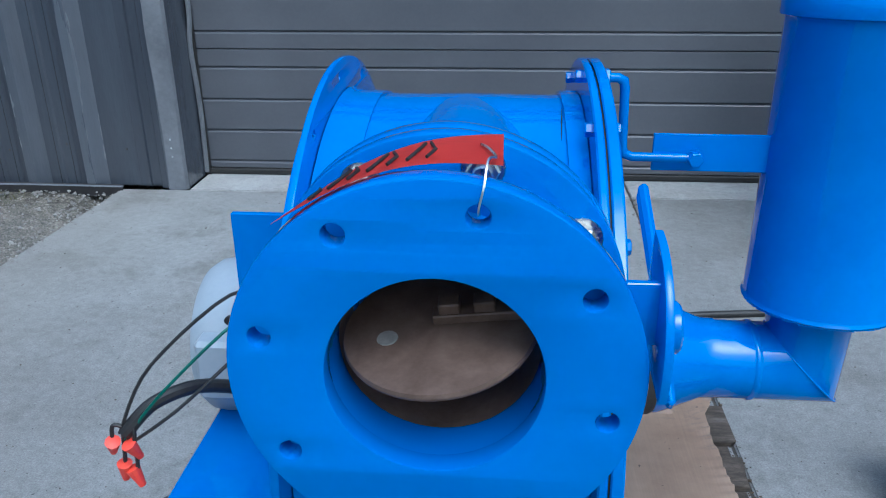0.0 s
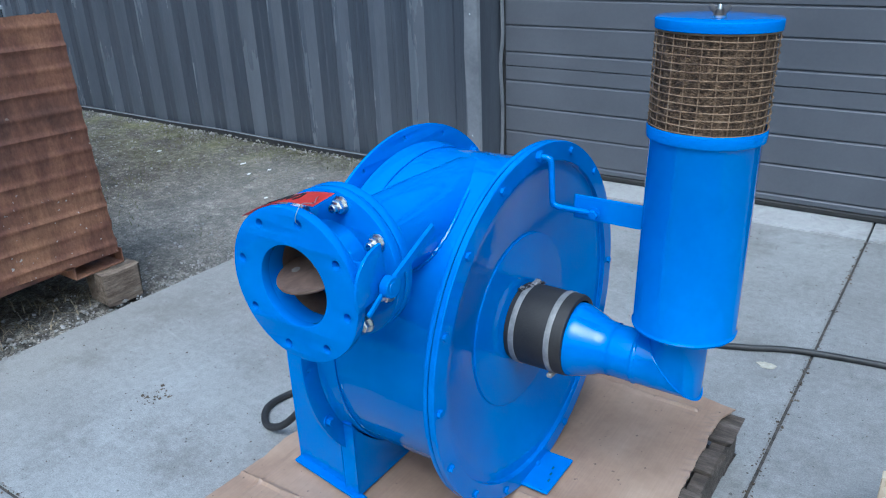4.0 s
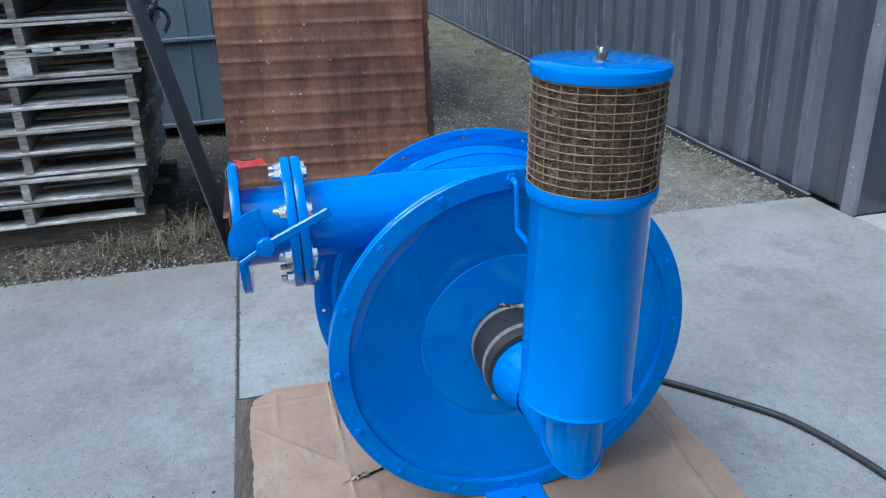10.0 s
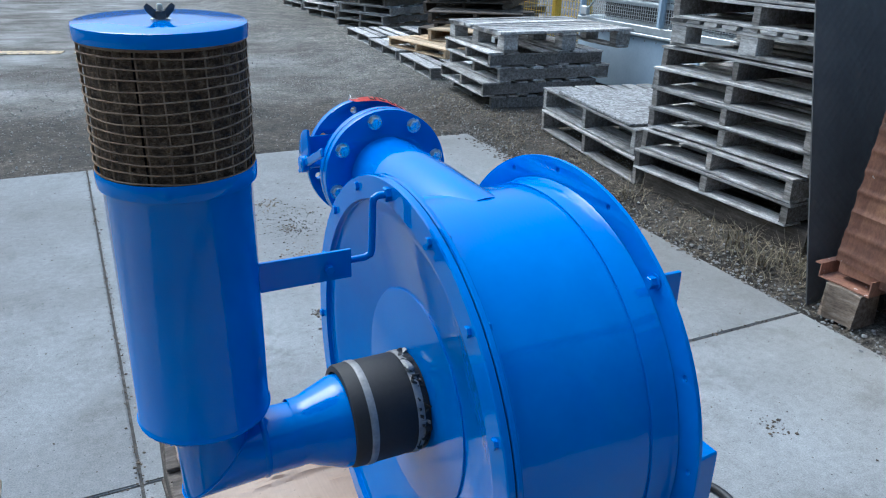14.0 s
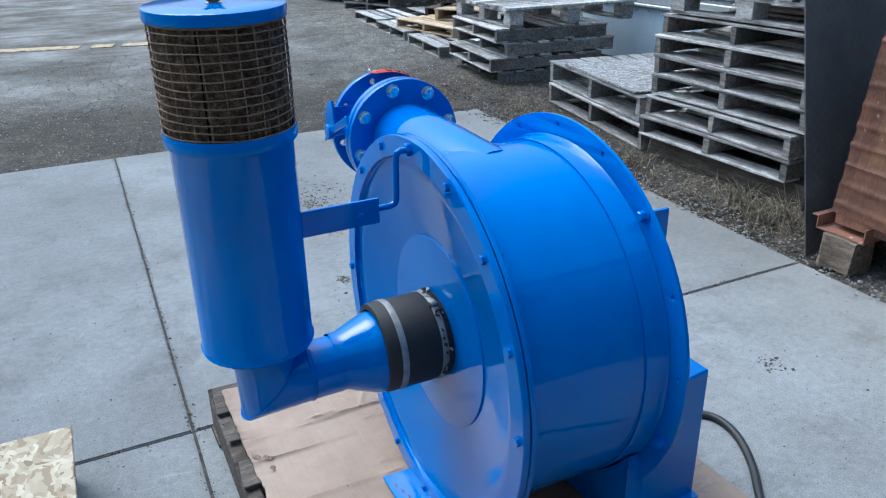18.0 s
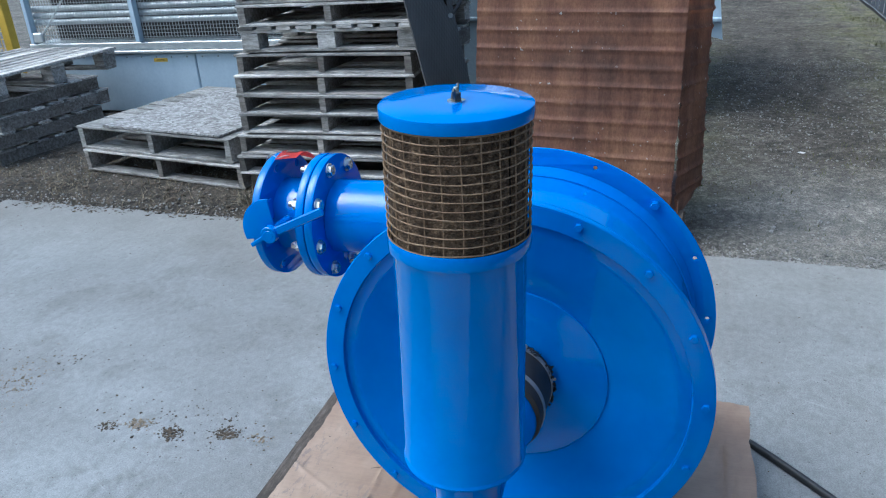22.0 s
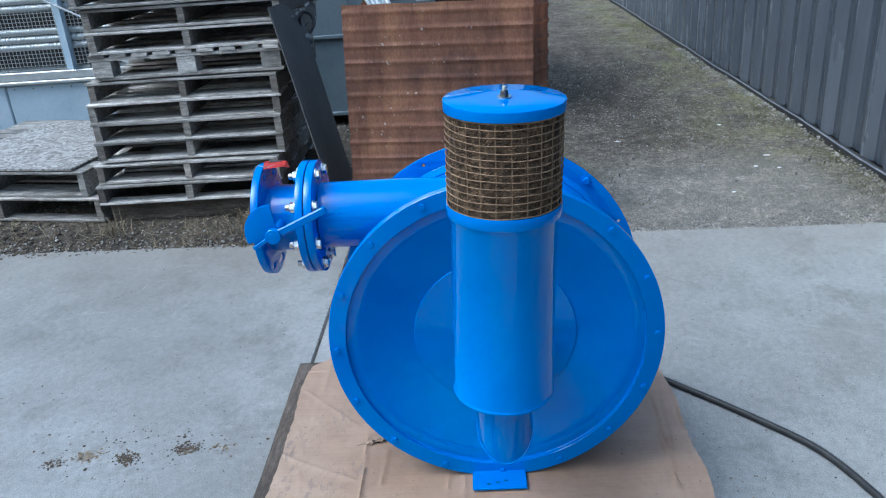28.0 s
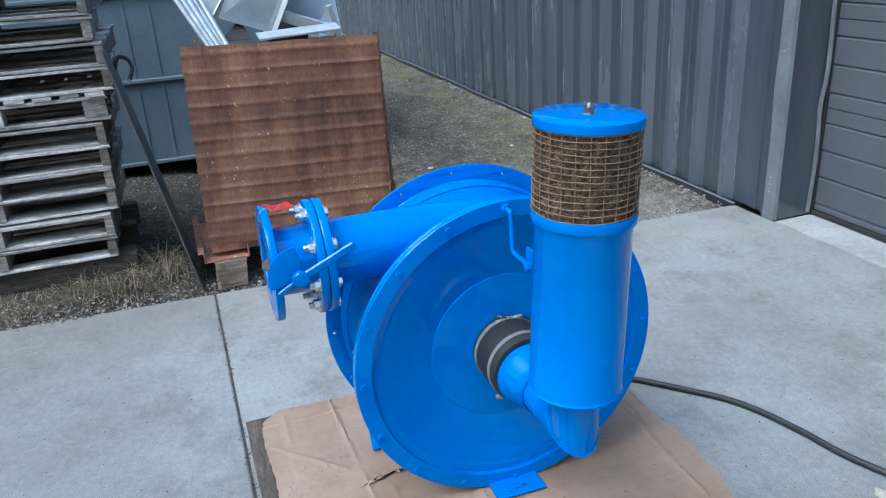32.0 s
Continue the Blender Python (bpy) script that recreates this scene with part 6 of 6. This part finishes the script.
part("bottom_rail", box(-2.09, 0.345, 0.16, -2.03, 1.27, 0.208, 0.004), RUST, rust)
for y, z in ((0.410, 0.132), (1.190, 0.128)):
    foot_c = box(-2.62, y - 0.105, z, -1.985, y + 0.105, z + 0.005, 0.0)
    join(foot_c, box(-2.62, y - 0.110, z, -1.985, y - 0.1055, z + 0.050, 0.0))
    join(foot_c, box(-2.62, y + 0.1055, z, -1.985, y + 0.110, z + 0.062, 0.0))
    join(foot_c, box(-2.62, y - 0.135, z + 0.0505, -1.985, y - 0.1055, z + 0.0555, 0.0))
    part("channel", foot_c, RUST, rust, "rusted steel channel foot", smooth=False)
part("bent_flap", sheet_piece(((-2.0, 1.288, 0.195), (-2.28, 1.385, 0.225), (-2.26, 1.36, 0.12), (-2.05, 1.30, 0.10))), RUST, rust, "torn rusted flap at the bottom of the side sheet", smooth=False)
for x, y, a, b, turn in ((-2.035, 0.418, 0.065, 0.073, 3), (-1.995, 1.245, 0.075, 0.080, -5)):
    blk = tagged(part("timber_block", board(-a, -b, 0, a, b, 0.142, RND, 0.005), BROWNTIMBER, None, "", pose(x, y, -0.014, 0, 0, turn)), "worn brown timber block under the rusted crate", "timber")


big = sheet_piece(((-2.30, 0.57, 1.26), (-2.30, 0.81, 1.17), (-2.42, 1.02, 1.52), (-2.45, 0.76, 1.58)))
join(big, sheet_piece(((-2.30, 0.815, 1.17), (-2.27, 0.835, 1.165), (-2.39, 1.045, 1.515), (-2.42, 1.025, 1.52))))
for name, b, m, mat, lab in (
    ("galvanised_sheet", big, None, DULLSHEET, "grey galvanised panel with a folded edge on the scrap pile"),
    ("sheet_offcut", sheet_piece(((-2.33, 0.53, 1.24), (-2.36, 0.66, 1.42), (-2.44, 0.72, 1.62), (-2.44, 0.42, 1.62), (-2.36, 0.43, 1.42))), None, GALV, "pale galvanised sheet offcut on the scrap pile"),
    ("steel_channel", join(box(-0.14, 0, 0, 0.14, 0.004, 0.05), box(-0.14, 0, 0.046, 0.14, 0.05, 0.05)), pose(-2.32, 1.0, 1.17, 8, 20, 82), GALV, "galvanised channel offcut on the scrap pile"),
    ("steel_strip", box(-0.012, -0.015, -0.09, 0.012, 0.015, 0.09, 0.002), pose(-2.31, 1.14, 1.19, 14, 0, 10), GALV, "upright strip of steel in the scrap pile"),
    ("bent_bracket", sheet_piece(((-2.28, 0.56, 1.15), (-2.28, 0.72, 1.15), (-2.34, 0.67, 1.24))), None, DARKPLATE, "dark bent steel bracket in the scrap pile"),
    ("blue_offcut", box(-0.10, -0.003, -0.10, 0.10, 0.003, 0.10), pose(-2.48, 1.04, 1.28, 10, 35, 85), PALEBLUE, "pale blue steel offcut in the scrap pile"),
    ("white_board", box(-0.20, -0.05, -0.006, 0.20, 0.05, 0.006, 0.002), pose(-2.16, 0.93, 1.178, 12, -2, 92), GALV, "pale board lying along the top of the crate"),
    ("dark_bracket", box(-0.10, -0.08, -0.05, 0.10, 0.08, 0.05, 0.01), pose(-2.42, 0.90, 1.16, 12, 20, 30), DARKPLATE, "dark steel bracket in the scrap pile"),
):
    tagged(part(name, b, mat, None, "", m, smooth=False), lab, "scrap metal")
for k in range(5):
    o = 0.03 * k
    tagged(part("steel_pipe", tube([(-2.13 - 0.3 * o, 0.56 + o * 0.6, 1.02), (-2.36 - o, 0.26 + o * 1.1, 1.62)], 0.012 + 0.003 * (k % 3), 12), GALV), "long steel pipe leaning out of the scrap pile", "pipe", "pipes in the scrap pile")
tagged(part("scrap_core", box(-2.60, 0.42, 0.165, -2.17, 1.24, 1.10, 0.02), DARKPLATE), "dark scrap filling the rusted crate", "scrap metal")

# dark ribbed plate leaning on the pallets
pl = bmesh.new()
near = [Vector(p) for p in ((-1.995, 0.265, -0.012), (-2.70, 0.240, -0.012), (-2.745, 0.009, 1.152), (-1.975, 0.036, 1.185))]
away = (near[1] - near[0]).cross(near[3] - near[0]).normalized() * 0.006
fa, fb = [pl.verts.new(p) for p in near], [pl.verts.new(p + away) for p in near]
pl.faces.new(fa)
pl.faces.new(fb[::-1])
for k in range(4):
    pl.faces.new([fa[k], fb[k], fb[(k + 1) % 4], fa[(k + 1) % 4]])
bmesh.ops.recalc_face_normals(pl, faces=pl.faces[:])
leaning = tagged(part("steel_plate", pl, TREADPLATE, smooth=False), "dark textured steel plate leaning against the pallets", "plate")

hook = tagged(part("bent_pipe", tube([(-2.535, 0.098, 0.975), (-2.57, 0.115, 1.00), (-2.61, 0.125, 1.03), (-2.64, 0.11, 1.07), (-2.63, 0.07, 1.09), (-2.60, 0.05, 1.06), (-2.63, 0.04, 1.02), (-2.70, 0.03, 0.96)], 0.010, 10, True, 5), DARKPLATE), "dark bent steel pipe hooked behind the leaning plate", "pipe")
part("pipe_end", lathe([(0, 0.0), (0.013, 0.0), (0.013, 0.006), (0, 0.006)], 14, 'x', (-2.534, 0.097, 0.975)), GALV, hook, "pale cut end of the pipe")

# ---- loose stones, dry grass, dirt, paint marks ----
PALECHIP = surface("weathered_white_plastic", [(0.3, (0.55, 0.55, 0.53)), (0.7, (0.75, 0.75, 0.73))], 20, (0.5, 0.7), 0, 0.1, 60)
LANE_SCRAPS = ((-2.947, 2.818, 0.02, 0.008, 60), (-3.718, 2.753, 0.016, 0.009, 20), (-2.745, 2.68, 0.012, 0.008, 100), (-2.692, 2.802, 0.012, 0.009, 10), (-3.445, 1.975, 0.022, 0.01, 40), (-2.318, 2.413, 0.01, 0.007, 70))


def scatter(name, material, count, area, size, seed, flat=0.6, keep=None, label="", category=""):
    rnd = random.Random(seed)
    verts, faces = [], []
    base = [Vector(p) for p in ((1, 0, 0), (-1, 0, 0), (0, 1, 0), (0, -1, 0), (0, 0, 1), (0, 0, -1))]
    tri = ((0, 2, 4), (2, 1, 4), (1, 3, 4), (3, 0, 4), (2, 0, 5), (1, 2, 5), (3, 1, 5), (0, 3, 5))
    while len(verts) < count * 6:
        x, y = rnd.uniform(area[0], area[2]), rnd.uniform(area[1], area[3])
        if keep and not keep(x, y, rnd):
            continue
        s = rnd.uniform(*size) * (0.6 + 0.8 * rnd.random() ** 3)
        m = pose(x, y, 0, rnd.uniform(0, 40), rnd.uniform(0, 40), rnd.uniform(0, 360))
        o = len(verts)
        ground_z = -0.012 if (x < west_edge(y) or y < SLAB_Y0) else 0.0
        if x < -2.0 and y < 0.5:
            ground_z += 0.05 * min(1.0, (-2.0 - x) / 0.25) * min(1.0, (0.5 - y) / 0.4)
        for b in base:
            p = m @ (b * s * rnd.uniform(0.7, 1.2))
            p.z = p.z * flat + ground_z + s * 0.2
            verts.append(p)
        faces += [tuple(o + i for i in t) for t in tri]
    me = bpy.data.meshes.new(name)
    me.from_pydata(verts, [], faces)
    me.materials.append(material)
    return tagged(part(name, me, None), label, category, "", "stuff")


def off_slab(x, y, rnd):
    return (x < west_edge(y) + 0.01 or y < SLAB_Y0) and y < WALL_Y - 0.06 and rnd.random() < 0.35 + 0.9 * max(0, noise.noise((x * 1.3, y * 1.3, 4)) + 0.3)


scatter("gravel_stones", STONE, 26000, (-6.5, -7.0, 1.5, 3.25), (0.003, 0.010), 1, 0.7, off_slab, "small grey stones strewn over the dirt", "gravel")
scatter("edge_gravel", STONE, 1600, (-2.15, -3.0, -1.72, 3.3), (0.003, 0.011), 2, 0.7, lambda x, y, r: x < west_edge(y) + 0.01 and x > west_edge(y) - 0.14 or (x < west_edge(y) + 0.05 and r.random() < 0.15), "small stones along the edge of the concrete", "gravel")
scatter("wall_gravel", STONE, 700, (-7, 3.22, -1.9, 3.34), (0.006, 0.016), 6, 0.7, None, "pale stones along the foot of the wall", "gravel")
for cx, cy, w, d, a in LANE_SCRAPS:
    tagged(part("paper_scrap", plate([[(-w, -d), (w * 0.9, -d * 1.1), (w, d * 0.8), (-w * 0.8, d)]], 0.002, 0.0), PALECHIP, None, "", pose(cx, cy, 0.004, 6, -5, a), smooth=False), "small white scrap lying in the gravel lane", "scrap", "white scraps in the lane")


scatter("wood_litter", LITTER, 4200, (-2.9, -3.6, -1.9, 0.5), (0.004, 0.016), 77, 0.35, lambda x, y, r: r.random() < 0.25 + 0.9 * max(0, noise.noise((x * 2.1, y * 2.1, 9)) + 0.2), "brown wood chips and leaf litter by the pallets", "litter")


def blob_keep(cx, cy, sx, sy):
    return lambda x, y, r: r.random() < math.exp(-((x - cx) / sx) ** 2 - ((y - cy) / sy) ** 2)


for n, (cx, cy, sx, sy, cnt) in enumerate(((-0.204, -0.327, 0.022, 0.034, 190), (-0.182, -0.19, 0.022, 0.030, 170), (-0.221, -0.006, 0.020, 0.036, 210), (-0.217, 0.11, 0.015, 0.03, 40), (-0.169, -0.43, 0.02, 0.03, 60), (-0.24, -0.15, 0.10, 0.26, 170), (-0.29, -0.97, 0.13, 0.09, 300), (-0.36, -1.45, 0.16, 0.24, 420), (-0.32, -1.35, 0.05, 0.06, 150), (-0.30, -1.75, 0.05, 0.07, 130), (-0.50, -0.87, 0.05, 0.05, 40), (-1.195, 0.833, 0.05, 0.05, 60), (0.05, 1.72, 0.08, 0.06, 16))):
    scatter("dirt_crumbs", SAND if n % 3 == 0 else LITTER, cnt, (cx - 0.6, cy - 0.6, cx + 0.6, cy + 0.6), (0.0015, 0.0070), 30 + n, 0.55, blob_keep(cx, cy, sx, sy), "tan crumbs of dirt on the concrete", "dirt")
scatter("joint_dirt", LITTER, 800, (0.50, -2.7, 0.60, 3.3), (0.002, 0.0055), 50, 0.6, lambda x, y, r: abs(x - joint_x(y)) < 0.012 + 0.012 * r.random() ** 3, "dirt caught in the joint of the slabs", "dirt")
scatter("joint_dirt", LITTER, 500, (-1.88, 0.28, 2.0, 0.36), (0.002, 0.005), 51, 0.6, lambda x, y, r: abs(y - JY) < 0.010 + 0.008 * r.random() ** 3, "dirt caught in the joint of the slabs", "dirt")
scatter("concrete_specks", LITTER, 1700, (-1.8, -2.6, 1.6, 3.2), (0.0015, 0.004), 52, 0.6, None, "specks of grit on the concrete", "grit")


def blades(name, material, count, area, height, seed, keep, lean, label):
    rnd = random.Random(seed)
    verts, faces = [], []
    n = 0
    while n < count:
        x, y = rnd.uniform(area[0], area[2]), rnd.uniform(area[1], area[3])
        if not keep(x, y, rnd):
            continue
        h, a = rnd.uniform(*height), rnd.uniform(0, 2 * math.pi)
        w = rnd.uniform(0.0012, 0.0028)
        l = rnd.uniform(0.2, 1.0) * lean
        d, s = Vector((math.cos(a), math.sin(a), 0)), Vector((-math.sin(a), math.cos(a), 0))
        o = len(verts)
        b = Vector((x, y, -0.022 + (0.05 * min(1.0, (-2.0 - x) / 0.25) * min(1.0, (0.5 - y) / 0.4) if x < -2.0 and y < 0.5 else 0.0)))
        for t, ww in ((0, 1), (0.5, 0.8), (1, 0.15)):
            c = b + d * (l * h * t * t) + Vector((0, 0, h * (t - 0.35 * l * t * t)))
            verts += [c - s * w * ww, c + s * w * ww]
        faces += [(o, o + 1, o + 3, o + 2), (o + 2, o + 3, o + 5, o + 4)]
        n += 1
    me = bpy.data.meshes.new(name)
    me.from_pydata(verts, [], faces)
    me.materials.append(material)
    return tagged(part(name, me, None), label, "grass", "", "stuff")


def tufts(centres):
    def keep(x, y, rnd):
        return any(rnd.random() < 0.9 * math.exp(-((x - a) / s) ** 2 - ((y - b) / s) ** 2) for a, b, s in centres)
    return keep


blades("dry_grass", STRAW, 800, (-2.9, -3.4, -1.95, 1.4), (0.02, 0.085), 3, tufts(((-2.2, -1.1, 0.14), (-2.2, -0.6, 0.2), (-2.15, 0.0, 0.16), (-2.1, 0.25, 0.10), (-2.15, 0.85, 0.2), (-2.25, -1.7, 0.2), (-2.35, -2.5, 0.2), (-2.2, 1.2, 0.12), (-2.4, -3.0, 0.15))), 2.1, "dry straw coloured grass at the foot of the pallets")
blades("wall_grass", GRASS, 5000, (-11.0, 1.8, -2.2, 3.33), (0.008, 0.035), 4, lambda x, y, r: r.random() < (0.9 if y > 3.0 else 0.35) * max(0, noise.noise((x * 1.6, y * 1.6, 8)) + (0.35 if y > 3.0 else 0.05)), 1.2, "short green grass along the wall and lane")

blades("straw_litter", STRAW, 1500, (-3.0, -4.2, -1.95, 1.3), (0.02, 0.075), 13, lambda x, y, r: x < west_edge(y) - 0.03 and r.random() < 0.12 + 0.9 * max(0, noise.noise((x * 2.3, y * 2.3, 5)) + 0.15), 2.7, "dry straw lying flat on the dark soil")
blades("weed_stalks", STRAW, 260, (-2.5, -1.5, -2.0, 0.5), (0.07, 0.21), 14, tufts(((-2.15, -1.05, 0.05), (-2.14, -0.30, 0.07), (-2.13, -0.1, 0.08), (-2.2, 0.10, 0.08))), 1.6, "tall dry weed stalks against the pallets")
blades("lane_grass", GRASS, 6000, (-8.0, 0.9, -2.4, 3.3), (0.006, 0.022), 15, lambda x, y, r: r.random() < (0.8 if y > 2.6 or y < 1.7 else 0.12) * max(0, noise.noise((x * 2.2, y * 2.2, 3)) + 0.2), 1.6, "thin short grass in the gravel lane")

road = thing("road", kind="structure", label="worn yellow road line", category="road")
for x0, x1 in ((0.50, 2.3), (0.12, 0.36), (-0.33, 0.02), (-0.80, -0.52), (-1.25, -1.0)):
    part("paint_dash", box(x0, -0.12, -0.026, x1, 0.12, -0.013, 0.001), ROADPAINT, road, "", pose(0, -7.76, 0, 0, 0, -14))



def spill(name, cx, cy, r, seed, material, label):
    """A thin irregular splash on the concrete."""
    rnd = random.Random(seed)
    ring = [(cx + r * (0.7 + 0.5 * rnd.random()) * math.cos(2 * math.pi * k / 22) * 1.5, cy + r * (0.7 + 0.5 * rnd.random()) * math.sin(2 * math.pi * k / 22)) for k in range(22)]
    return tagged(part(name, plate([ring], 0.0012, 0.0, Matrix.Translation((0, 0, 0.0012))), material), label, "paint")


PALEPAINT = surface("dried_pale_paint", [(0.3, (0.30, 0.28, 0.22)), (0.7, (0.44, 0.41, 0.33))], 30, (0.7, 0.9), 0, 0.2, 120)
spill("paint_spill", 0.455, 2.025, 0.02, 5, PALEPAINT, "dried pale paint splash on the concrete")
